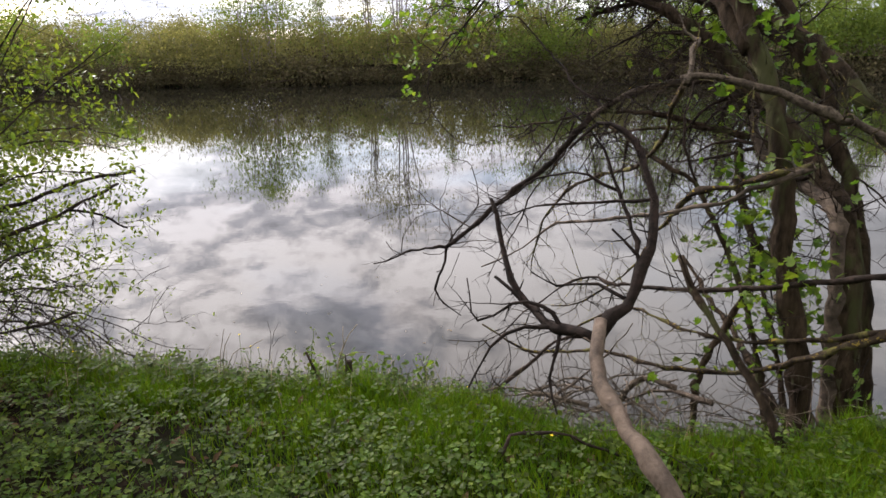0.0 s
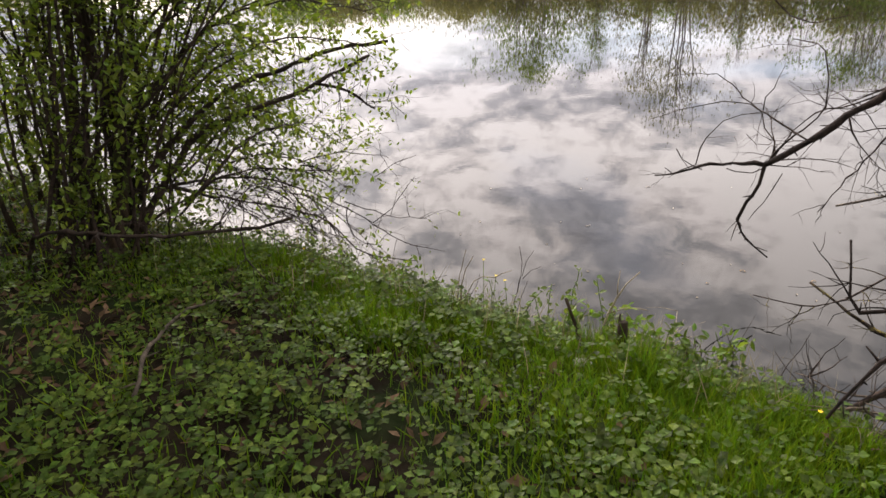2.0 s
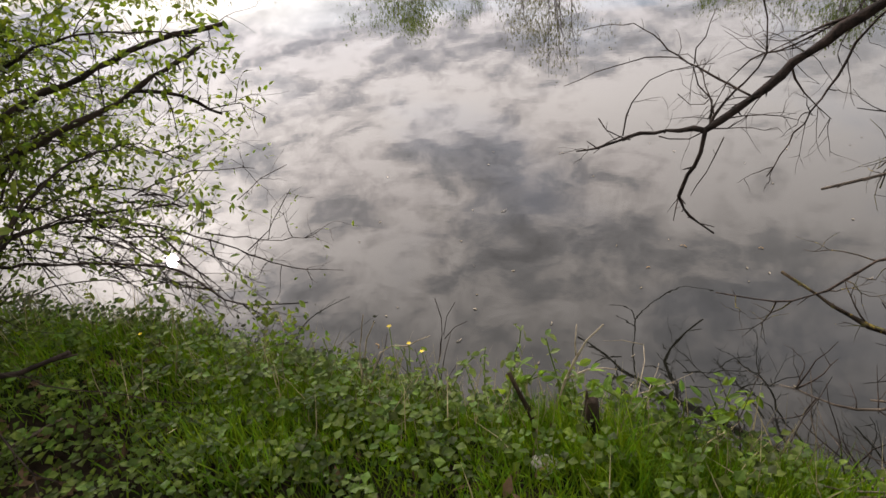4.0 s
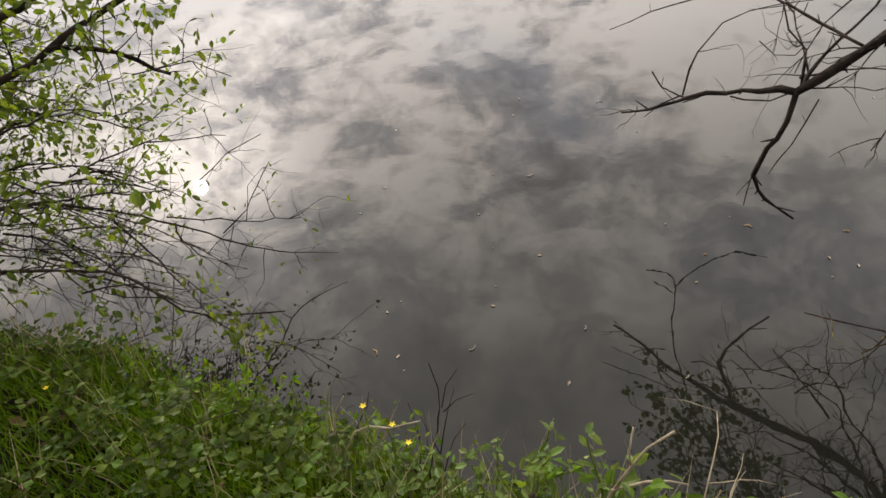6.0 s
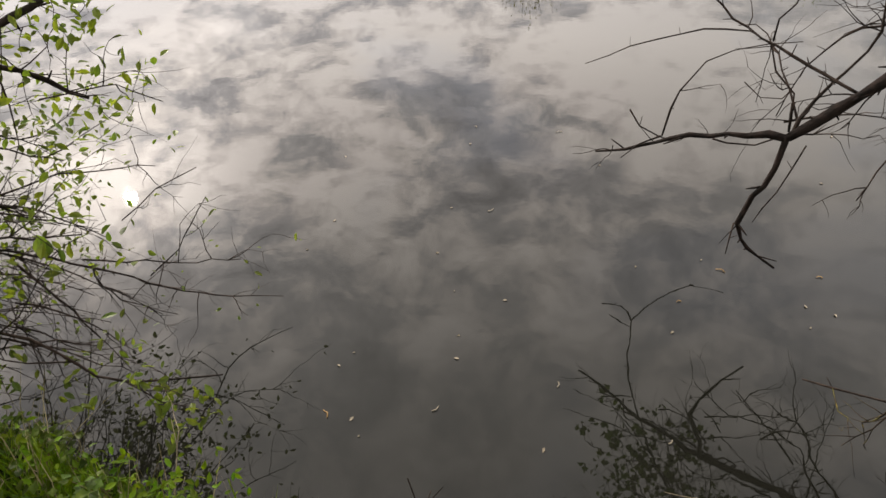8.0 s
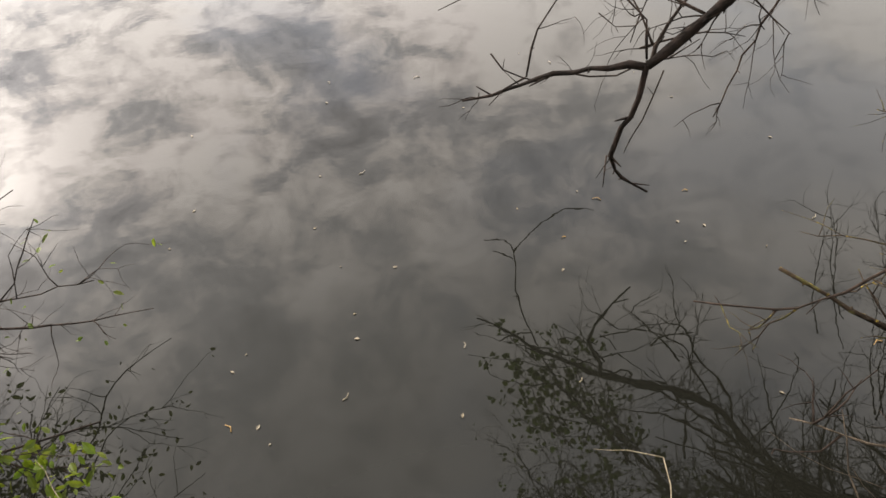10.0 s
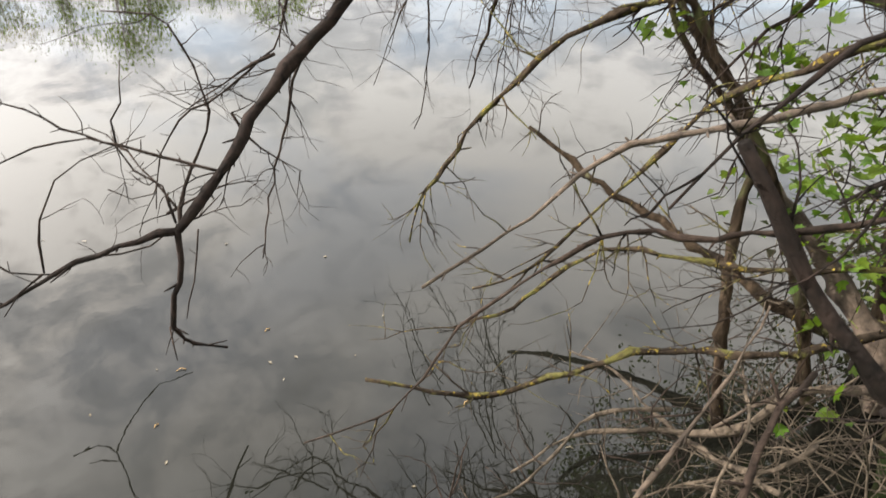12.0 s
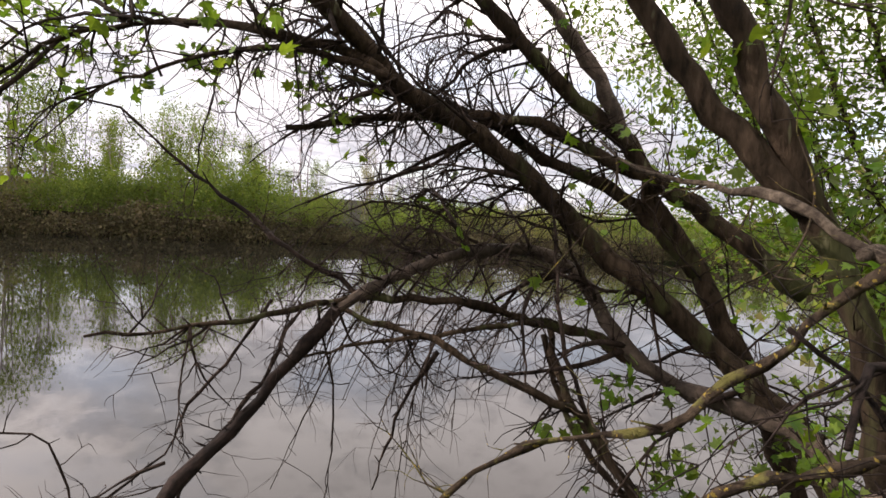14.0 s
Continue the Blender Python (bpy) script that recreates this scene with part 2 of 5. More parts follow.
def mesh_object(name, verts, faces, mat, parent=None, label="", kind="", smooth=True):
    me = bpy.data.meshes.new(name)
    me.from_pydata([tuple(v) for v in verts] if not isinstance(verts, np.ndarray) else verts.tolist(), [], faces if isinstance(faces, list) else faces.tolist())
    me.materials.append(mat)
    if smooth:
        me.polygons.foreach_set("use_smooth", [True] * len(me.polygons))
    me.update()
    ob = new(name, me)
    if parent:
        ob.parent = parent
        ob.matrix_parent_inverse = Matrix.Translation(-parent.location)
    return tagged(ob, label=label, kind=kind)


class Wood:
    """Gathers tapered tubes into one mesh."""

    def __init__(self):
        self.v, self.f = [], []

    def tube(self, pts, r0, r1, sides=6, knots=0.0, power=1.0):
        n = len(pts)
        base = len(self.v)
        u = None
        for i, p in enumerate(pts):
            d = (pts[min(i + 1, n - 1)] - pts[max(i - 1, 0)]).normalized()
            if u is None:
                u = d.orthogonal().normalized()
            u = (u - d * u.dot(d))
            u = u.normalized() if u.length > 1e-6 else d.orthogonal().normalized()
            w = d.cross(u)
            s = (i / (n - 1)) ** power
            r = (r0 + (r1 - r0) * s) * (1 + max(-0.3, min(0.45, random.gauss(0, knots * 1.1))) if knots and 0 < i < n - 1 else 1)
            for k in range(sides):
                a = 2 * math.pi * k / sides
                q = r * (1 + knots * random.uniform(-1, 1))
                self.v.append(p + u * (math.cos(a) * q) + w * (math.sin(a) * q))
        for i in range(n - 1):
            for k in range(sides):
                a, b = base + i * sides + k, base + i * sides + (k + 1) % sides
                self.f.append((a, b, b + sides, a + sides))
        self.f.append(tuple(base + k for k in range(sides))[::-1])
        self.f.append(tuple(base + (n - 1) * sides + k for k in range(sides)))

    def twig(self, p, d, length, r, depth, crook=0.35, droop=0.0, tips=None, kids=(2, 4)):
        """A crooked twig that branches on down to depth 0."""
        n = 5 if depth else 4
        pts, step = [p.copy()], length / n
        d = d.normalized()
        for i in range(n):
            d = (d + Vector([random.gauss(0, crook) for _ in range(3)]) * 0.55 + Vector((0, 0, -droop))).normalized()
            pts.append(pts[-1] + d * step)
        self.tube(pts, r, r * 0.35, 4 if r > 0.004 else 3)
        if tips is not None:
            tips.append((pts[-1], d))
            if depth == 0:
                tips.append((pts[2], d))
        if depth:
            for _ in range(random.randint(*kids)):
                i = random.randint(1, n)
                side = Vector([random.gauss(0, 1) for _ in range(3)])
                nd = (pts[i] - pts[i - 1]).normalized() * 0.75 + side.normalized() * 0.85
                self.twig(pts[i], nd, length * random.uniform(0.4, 0.75), r * 0.55, depth - 1, crook, droop, tips, kids)

    def put(self, name, mat, parent=None, label="", kind=""):
        return mesh_object(name, self.v, self.f, mat, parent, label, kind)


def spline(points, step=0.07, wobble=0.008):
    """A smooth, slightly crooked line through a few points."""
    p = [Vector(q) for q in points]
    p = [p[0] * 2 - p[1]] + p + [p[-1] * 2 - p[-2]]
    out = []
    for i in range(1, len(p) - 2):
        n = max(1, int((p[i + 1] - p[i]).length / step))
        for k in range(n):
            t = k / n
            a, b, c, d = p[i - 1], p[i], p[i + 1], p[i + 2]
            q = 0.5 * (2 * b + (c - a) * t + (2 * a - 5 * b + 4 * c - d) * t * t + (3 * b - a - 3 * c + d) * t ** 3)
            out.append(q + Vector([random.gauss(0, wobble) for _ in range(3)]))
    out.append(p[-2])
    return out


def limb(name, parent, points, r0, r1, mat, label="", sides=8, knots=0.1, twigs=None, count=0, length=0.4, depth=1, r=0.005, start=0.15,
         bias=(0, 0, 0), droop=0.0, tips=None, wobble=0.008, kids=(2, 4)):
    """One tapered limb as a part; count twigs along it go into the gatherer twigs."""
    thin = max(r0, r1) < 0.035
    pts = spline(points, max(0.075, r0 * 1.2), 0.0055 if thin and wobble == 0.008 else wobble)
    w = Wood()
    w.tube(pts, r0, r1, sides, knots)
    for i in range(1, len(pts) - 1):
        if random.random() < 0.75:
            s = i / (len(pts) - 1)
            q = (r0 + (r1 - r0) * s)
            d = Vector([random.gauss(0, 1) for _ in range(3)]).normalized() + (pts[i + 1] - pts[i]).normalized() * 0.4
            n = q + 0.006 + min(0.07, random.expovariate(1 / 0.026))
            w.tube([pts[i], pts[i] + d * (n * 0.7), pts[i] + d * n], min(q * 0.55, 0.007), min(q * 0.3, 0.0025), 4)
    ob = w.put(name, mat, parent, label)
    for _ in range(count):
        i = random.randint(int(start * (len(pts) - 1)), len(pts) - 2)
        d = (pts[i + 1] - pts[i]).normalized() * 0.5 + Vector([random.gauss(0, 0.7) for _ in range(3)]) + Vector(bias)
        twigs.twig(pts[i], d, length * random.uniform(0.45, 1.3), r * random.uniform(0.7, 1.3), depth, droop=droop, tips=tips, kids=kids)
    return ob


def frames(n, tilt):
    """n random turns: any heading, leaning up to about tilt radians."""
    a, b, c = np.random.uniform(0, 2 * np.pi, n), np.random.normal(0, tilt, n), np.random.normal(0, tilt, n)
    ca, sa, cb, sb, cc, sc = np.cos(a), np.sin(a), np.cos(b), np.sin(b), np.cos(c), np.sin(c)
    rz = np.zeros((n, 3, 3))
    rz[:, 0, 0], rz[:, 0, 1], rz[:, 1, 0], rz[:, 1, 1], rz[:, 2, 2] = ca, -sa, sa, ca, 1
    rx = np.zeros((n, 3, 3))
    rx[:, 0, 0], rx[:, 1, 1], rx[:, 1, 2], rx[:, 2, 1], rx[:, 2, 2] = 1, cb, -sb, sb, cb
    ry = np.zeros((n, 3, 3))
    ry[:, 1, 1], ry[:, 0, 0], ry[:, 0, 2], ry[:, 2, 0], ry[:, 2, 2] = 1, cc, sc, -sc, cc
    return rz @ rx @ ry


def strew(name, shape, places, turns, sizes, mat, parent=None, label="", kind="stuff", stretch=None):
    """One joined mesh of many copies of a small shape (verts, faces)."""
    tv, tf = np.array(shape[0], float), shape[1]
    n = len(places)
    v = tv[None] * np.asarray(sizes)[:, None, None]
    if stretch is not None:
        v = v * stretch[:, None, :]
    v = np.einsum("nij,nkj->nki", turns, v) + np.asarray(places)[:, None, :]
    k = len(tv)
    faces = []
    for f in tf:
        faces.append(np.array(f)[None, :] + (np.arange(n) * k)[:, None])
    allf = []
    for f in faces:
        allf += f.tolist()
    return mesh_object(name, v.reshape(-1, 3), allf, mat, parent, label, kind, smooth=False)


# leaf shapes, about one unit long, folded along the midrib
OVAL = ([(0, 0, 0), (0.22, 0.3, 0.06), (0.2, 0.65, 0.05), (0, 1, -0.06), (-0.2, 0.65, 0.05), (-0.22, 0.3, 0.06), (0, 0.5, 0)],
        [(0, 1, 6), (1, 2, 6), (2, 3, 6), (3, 4, 6), (4, 5, 6), (5, 0, 6)])
SMALL = ([(0, 0, 0), (0.24, 0.45, 0.06), (0, 1, -0.06), (-0.24, 0.45, 0.06), (0, 0.5, 0)], [(0, 1, 4), (1, 2, 4), (2, 3, 4), (3, 0, 4)])
LOBED = ([(0, 0, 0), (0.3, 0.05, 0.04), (0.55, 0.28, 0.08), (0.3, 0.42, 0.05), (0.42, 0.78, 0.06), (0.16, 0.68, 0.03), (0, 1.05, -0.08),
          (-0.16, 0.68, 0.03), (-0.42, 0.78, 0.06), (-0.3, 0.42, 0.05), (-0.55, 0.28, 0.08), (-0.3, 0.05, 0.04), (0, 0.4, 0)],
         [(i, i + 1, 12) for i in range(11)] + [(11, 0, 12)])
TRIFOIL = ([], [])
for turn_z, rise in ((0.0, 0.12), (2.0, 0.1), (-2.0, 0.1)):
    o = len(TRIFOIL[0])
    for x, y, z in ((0, 0.12, 0), (0.4, 0.55, 0.09), (0, 1.0, -0.05), (-0.4, 0.55, 0.09), (0, 0.55, 0.02)):
        TRIFOIL[0].append((x * math.cos(turn_z) - y * math.sin(turn_z), x * math.sin(turn_z) + y * math.cos(turn_z), z + rise * y))
    TRIFOIL[1].extend([(o, o + 1, o + 4), (o + 1, o + 2, o + 4), (o + 2, o + 3, o + 4), (o + 3, o, o + 4)])
BLADE = ([(-0.5, 0, 0), (0.5, 0, 0), (0.38, 0.08, 0.45), (-0.38, 0.08, 0.45), (0, 0.36, 1)], [(0, 1, 2, 3), (3, 2, 4)])
SPRAY = ([(-0.55, -0.2, 0), (0.5, -0.35, 0.1), (0.05, 0.6, -0.08)], [(0, 1, 2)])
CLUMP = ([(-0.5, -0.2, 0), (0.1, -0.5, 0.15), (0.5, 0.1, -0.1), (0.05, 0.5, 0.12), (-0.35, 0.3, -0.2)], [(0, 1, 2), (0, 2, 3), (0, 3, 4)])


def leaves_at(name, tips, per, size, shape, mat, parent, label="", spread=0.05, keep=1.0):
    """Leaves in small tufts at the twig tips."""
    pl = []
    for p, d in tips:
        if random.random() > keep:
            continue
        for _ in range(per):
            pl.append(p + Vector([random.gauss(0, spread) for _ in range(3)]))
    if not pl:
        return None
    n = len(pl)
    return strew(name, shape, np.array([tuple(p) for p in pl]), frames(n, 0.7), np.random.uniform(0.6, 1.25, n) * size, mat, parent, label)


# ---------------------------------------------------------------- ground and water
FAR = [(-400, 150), (-140, 78), (-60, 60), (-20, 55.5), (2.6, 54), (13, 50.5), (34, 42), (52, 26), (60, 4), (66, -30), (74, -120), (90, -400)]


def edge(x):
    """The near bank's brink."""
    if x > 8:
        return 3.58 - (x - 8) * 0.35
    cove = 0.3 * min(1, max(0, (x - 0.95) / 0.6))
    return 4.08 - 0.12 * min(x, 1.5) - cove + 0.04 * math.sin(2.3 * x) + 0.03 * math.sin(6.1 * x + 1)


def far_distance(x, y):
    """Metres past the far waterline; negative over the river."""
    best, sign = 1e9, -1
    for (ax, ay), (bx, by) in zip(FAR, FAR[1:]):
        dx, dy = bx - ax, by - ay
        q = dx * dx + dy * dy
        t = min(1, max(0, ((x - ax) * dx + (y - ay) * dy) / q))
        ex, ey = x - ax - t * dx, y - ay - t * dy
        d = ex * ex + ey * ey
        if d < best:
            best, sign = d, 1 if dx * ey - dy * ex > 0 else -1
    return sign * math.sqrt(best)


def ground_z(x, y):
    b = edge(x) - y
    rough = 0.035 * noise.noise((x * 1.7, y * 1.7, 0)) + 0.02 * noise.noise((x * 5, y * 5, 3))
    if b >= 0:
        return 0.54 + 0.25 * (1 - math.exp(-b / 0.16)) + 0.15 * min(b, 5) + 0.06 * min(max(b - 5, 0), 30) + rough
    if b > -1.5:
        return max(-0.9, 0.48 + b * 2.6) + rough
    f = far_distance(x, y)
    if f < 0:
        return -0.9
    hill = max(0, f - 250) * 0.03
    return -0.4 + min(f, 2.5) * 0.75 + min(max(f - 2.5, 0), 40) * 0.015 + min(hill, 12)


def steps(stops):
    out = []
    for (a, b, s) in stops:
        n = max(1, int(round((b - a) / s)))
        out += [a + (b - a) * i / n for i in range(n)]
    return out + [stops[-1][1]]


GX = steps([(-900, -200, 60), (-200, -60, 10), (-60, -8, 3), (-8, 8, 0.12), (8, 80, 3), (80, 200, 10), (200, 900, 60)])
GY = steps([(-900, -100, 60), (-100, -4, 6), (-4, 6, 0.12), (6, 90, 2.5), (90, 300, 12), (300, 900, 60)])
gv = [(x, y, ground_z(x, y)) for y in GY for x in GX]
nx = len(GX)
gf = [(j * nx + i, j * nx + i + 1, (j + 1) * nx + i + 1, (j + 1) * nx + i) for j in range(len(GY) - 1) for i in range(nx - 1)]
ground = tagged(mesh_object("ground", gv, gf, M_SOIL), "brown bank soil darkened for shade between leaves, sloping to the river, meadow beyond", "ground", kind="structure")
water = tagged(mesh_object("water", [(-600, -600, 0), (600, -600, 0), (600, 600, 0), (-600, 600, 0)], [(0, 1, 2, 3)], M_WATER, smooth=False),
               "still murky river mirroring clouds and trees", "water", kind="structure")


# ---------------------------------------------------------------- far bank
def bare_crown(w, height, r, n, spread, low=0.3, many=1.1, deep=1):
    """Upright stems with steep side branches."""
    for k in range(n):
        h = height * random.uniform(0.8, 1.05)
        a, s = random.uniform(0, 6.28), random.uniform(0.1, 1) * spread
        top = Vector((math.cos(a) * s, math.sin(a) * s, h))
        foot = Vector((math.cos(a) * s * 0.15, math.sin(a) * s * 0.15, -0.3))
        pts = [foot.lerp(top, i / 7) + Vector((random.gauss(0, 0.08), random.gauss(0, 0.08), 0)) for i in range(8)]
        w.tube(pts, r, r * 0.12, 4)
        for _ in range(int(h * many)):
            i = random.randint(int(low * 7), 6)
            b = random.uniform(0, 6.28)
            d = Vector((math.cos(b) * 0.6, math.sin(b) * 0.6, 1.1))
            w.twig(pts[i], d, h * random.uniform(0.08, 0.2), r * 0.25, deep, crook=0.2, kids=(1, 3))


def crown_points(height, width, low, n, lumps, tall):
    """Leaf places in several uneven lumps about the stem."""
    centres = []
    for _ in range(lumps):
        z = random.uniform(low, height * 0.94)
        reach = width * 0.3 * (1 if low < 2.5 else math.sqrt(max(0.05, 1 - ((z - low) / (height - low) * 1.7 - 0.7) ** 2)))
        centres.append((random.gauss(0, reach), random.gauss(0, reach), z))
    out = []
    for i in range(n):
        c = centres[i % lumps]
        s = width * random.uniform(0.08, 0.18) * (1.15 - 0.5 * c[2] / height)
        z = c[2] + random.gauss(0, s * (2.4 if tall else 1.1))
        out.append((c[0] + random.gauss(0, s), c[1] + random.gauss(0, s), max(0.05, z)))
    return np.array(out)


def far_tree(name, label, category, group, height, width, low, n, lumps, leaf, mat, stems, r, bark):
    e = thing(name, label, category, group)
    w = Wood()
    bare_crown(w, height * 0.95, r, stems, width * 0.32, 0.25, 1.2, 0)
    w.put("trunk", bark, e)
    pts = crown_points(height, width, low, n, lumps, height > 8 and width < 5)
    strew("crown", SPRAY, pts, frames(len(pts), 1.0), np.random.uniform(0.5, 1.3, len(pts)) * leaf, mat, e)
    return e


def bare_tree(height, spread, stems):
    e = thing("bare_tree", "tall bare grey tree with fine upright twigs", "tree", "bare trees across the river")
    w = Wood()
    bare_crown(w, height, 0.12, stems, spread, 0.3)
    w.put("trunk", M_FAR_BARE, e)
    return e


KINDS = {
    "low": [far_tree("riverside_bush", "brown leafless undergrowth at the waterline, darkened for the bank's shadow", "bush", "undergrowth across the river", 1.7 + k * 0.35, 5.0, 0.0, 2600, 30, 0.2, M_FAR_DARK, 4, 0.04, M_FAR_DARK) for k in range(3)],
    "green": [far_tree("green_bush", "fresh green spring bush on the far bank", "bush", "green bushes across the river", 3.9 + k * 0.4, 6.2, 0.2, 4700, 44, 0.2, M_FAR_GREEN, 3, 0.06, M_FAR_DARK) for k in range(3)],
    "olive": [far_tree("olive_bush", "brownish olive budding bush on the far bank", "bush", "olive bushes across the river", 3.9 + k * 0.45, 6.0, 0.2, 4500, 44, 0.18, M_FAR_OLIVE, 4, 0.05, M_FAR_BARE) for k in range(3)],
    "tall": [far_tree("tall_green_tree", "tall slender tree in thin new leaf", "tree", "tall trees across the river", 11.0 + k * 1.2, 2.9, 1.5, 3600, 48, 0.165, M_FAR_GREEN if k != 1 else M_FAR_OLIVE, 3, 0.09, M_FAR_BARE) for k in range(3)],
    "round": [far_tree("broad_tree", "broad-crowned tree in thin new leaf", "tree", "broad trees across the river", 9.6 + k * 0.5, 6.0, 3.0, 4200, 34, 0.17, M_FAR_GREEN, 4, 0.1, M_FAR_BARE) for k in range(3)],
    "airy": [far_tree("airy_tree", "tall tree with hanging half-bare twigs", "tree", "airy trees across the river", 12.4 + k * 0.4, 6.0, 5.0, 2400, 46, 0.15, M_FAR_OLIVE, 5, 0.11, M_FAR_BARE) for k in range(3)],
    "bare": [bare_tree(10.5 + k, 1.3, 2 + k % 2) for k in range(3)],
}
USED = set()


def plant(kind, x, y, size):
    src = next((o for o in KINDS[kind] if o.name not in USED), None) or KINDS[kind][random.randrange(3)]
    m = pose(x, y, max(-0.1, ground_z(x, y)) - 0.05, 0, 0, random.uniform(0, 360)) @ Matrix.Diagonal((size, size, size * random.uniform(0.9, 1.12), 1))
    if src.name not in USED:
        USED.add(src.name)
        src.matrix_basis = m
        return src
    ob = copy_thing(src, m)
    ob.scale = m.to_scale()
    return ob


def along(s):
    """The point s metres along the far waterline from its second corner, and the way inland."""
    for (ax, ay), (bx, by) in zip(FAR[1:], FAR[2:]):
        n = math.hypot(bx - ax, by - ay)
        if s < n:
            return ax + (bx - ax) * s / n, ay + (by - ay) * s / n, -(by - ay) / n, (bx - ax) / n
        s -= n
    return bx, by, 0, 1


def low_end(x):
    """The bushes grow lower down the river."""
    return 1 if x < 8 else 0.8 if x < 30 else 0.6


random.seed(11)
np.random.seed(11)
s = 90.0
while s < 245:
    x, y, ix, iy = along(s)
    q = random.uniform(-0.3, 1.0)
    plant("low", x + ix * q, y + iy * q, random.uniform(0.6, 1.0) * (1 if x < 30 else 0.8))
    s += random.uniform(2.2, 3.2)
s = 90.0
while s < 245:
    x, y, ix, iy = along(s)
    q = random.uniform(1.2, 4.6)
    g = noise.noise((s * 0.09, 4.2, 0)) + (0.25 if x < -22 or 14 < x < 40 else -0.1)
    plant("green" if g > 0.0 else "olive", x + ix * q, y + iy * q, random.uniform(0.55, 1.18) * low_end(x))
    s += random.uniform(2.2, 3.3)
s = 90.0
while s < 245:
    x, y, ix, iy = along(s)
    q = random.uniform(5.5, 8.5)
    plant("olive" if random.random() < 0.6 else "green", x + ix * q, y + iy * q, random.uniform(0.8, 1.05) * low_end(x))
    s += random.uniform(3.6, 5.2)
s = 92.0
while s < 245:
    x, y, ix, iy = along(s)
    q = random.uniform(6.0, 11.0)
    if x > 12 and random.random() < 0.8:
        plant("bare" if x > 30 and random.random() < 0.7 else "tall", x + ix * q, y + iy * q, random.uniform(0.45, 0.66) * (0.6 if x > 36 else 1))
    elif -24 < x < 12 and random.random() < 0.5:
        plant("bare", x + ix * q, y + iy * q, random.uniform(0.5, 0.8))
    s += random.uniform(2.2, 4.2)
for kind, x, y, size in (("round", -20.0, 57.5, 0.92), ("round", -17.6, 57.5, 1.0), ("tall", -13.4, 59, 0.68), ("airy", -9.0, 60, 0.95), ("airy", -6.8, 60, 1.0), ("tall", -2.2, 60, 0.6), ("round", 5.6, 59, 0.9),
                         ("airy", 7.6, 59, 0.8), ("tall", 10.6, 57, 0.75), ("round", 14.4, 56.5, 1.0), ("round", 16.4, 56, 0.86), ("tall", 20.4, 54.5, 0.66), ("round", 24.2, 52.5, 0.84), ("round", 26.2, 51.5, 0.78), ("tall", 29.5, 51, 0.6)):
    plant(kind, x, y, size)
s = 150.0
while s < 200:
    x, y, ix, iy = along(s)
    q = random.uniform(7.0, 11.0)
    plant("tall", x + ix * q, y + iy * q, random.uniform(0.4, 0.58) * (0.6 if x > 36 else 1))
    s += random.uniform(2.6, 4.0)
s = 120.0
while s < 245:
    x, y, ix, iy = along(s)
    q = random.uniform(10.0, 15.0)
    if x > 10:
        plant("bare", x + ix * q, y + iy * q, random.uniform(0.55, 0.8) * (0.58 if x > 38 else 1))
    s += random.uniform(1.6, 2.8)
# bushes along the near bank, up and down the river, and trees behind the path
for x, y, kind, size in ((-10, 4.4, "olive", 0.55), (-12.5, 4.6, "green", 0.6), (-15.5, 5.0, "olive", 0.65), (-19, 5.6, "green", 0.7), (-23, 6.2, "olive", 0.8), (-28, 6.6, "green", 0.9), (-34, 7.2, "olive", 0.9), (-41, 8.0, "green", 1.0),
                         (7.5, 3.0, "green", 0.6), (9.5, 2.5, "olive", 0.7), (12, 1.8, "green", 0.75), (15, 0.8, "olive", 0.8), (19, -0.5, "green", 0.9), (24, -2.5, "green", 0.9),
                         # the tall ones near (-3.1, 0.5), (-2.3, -0.9), (-4.0, 1.3): unseen, added to shade the left
                         # bank
                         (-9, 1.0, "green", 0.8), (-5.6, 0.6, "tall", 0.6), (-7.0, 1.6, "tall", 0.65), (-4.4, -1.2, "tall", 0.65), (-3.1, 0.5, "tall", 0.58), (-2.3, -0.9, "tall", 0.7), (-4.0, 1.3, "tall", 0.55), (-8, -3.5, "tall", 0.8), (-4, -6, "tall", 0.9), (0, -7, "tall", 0.95), (4, -6, "tall", 0.9), (8, -4, "tall", 0.8), (-6, -7, "green", 1.0), (2, -8, "green", 1.0), (6, -7, "green", 1.0), (-12, -1, "tall", 0.9), (9, 0, "green", 0.8)):
    plant(kind, x, y, size)
fallen = thing("fallen_branch", "pale fallen branch lying at the far waterline", "branch", at=(-17.3, 54.4, 0))
w = Wood()
w.tube([Vector(p) for p in ((-17.9, 54.2, 0.02), (-17.2, 54.5, 0.2), (-16.2, 55.0, 0.3), (-15.0, 55.6, 0.45))], 0.03, 0.07, 5)
w.tube([Vector(p) for p in ((-17.2, 54.5, 0.2), (-17.6, 54.7, 0.8), (-17.4, 54.9, 1.3))], 0.04, 0.02, 5)
w.put("stem", M_PALE, fallen)

# ---------------------------------------------------------------- the leaning tree over the water
random.seed(21)
np.random.seed(21)
tree = thing("riverside_tree", "many-stemmed dark tree leaning over the river, half dead", "tree", at=(2.9, 3.95, 0.5))
fine, tips, high_tips = Wood(), [], []
trunk_u = [(3.02, 3.72, -0.3), (2.9, 3.86, 1.0), (2.79, 3.95, 1.6), (2.72, 4.02, 2.15), (2.66, 4.15, 2.6), (2.53, 4.31, 3.0), (2.43, 4.45, 3.36), (2.34, 4.6, 3.7), (2.2, 4.85, 4.6), (2.05, 5.0, 6.0)]
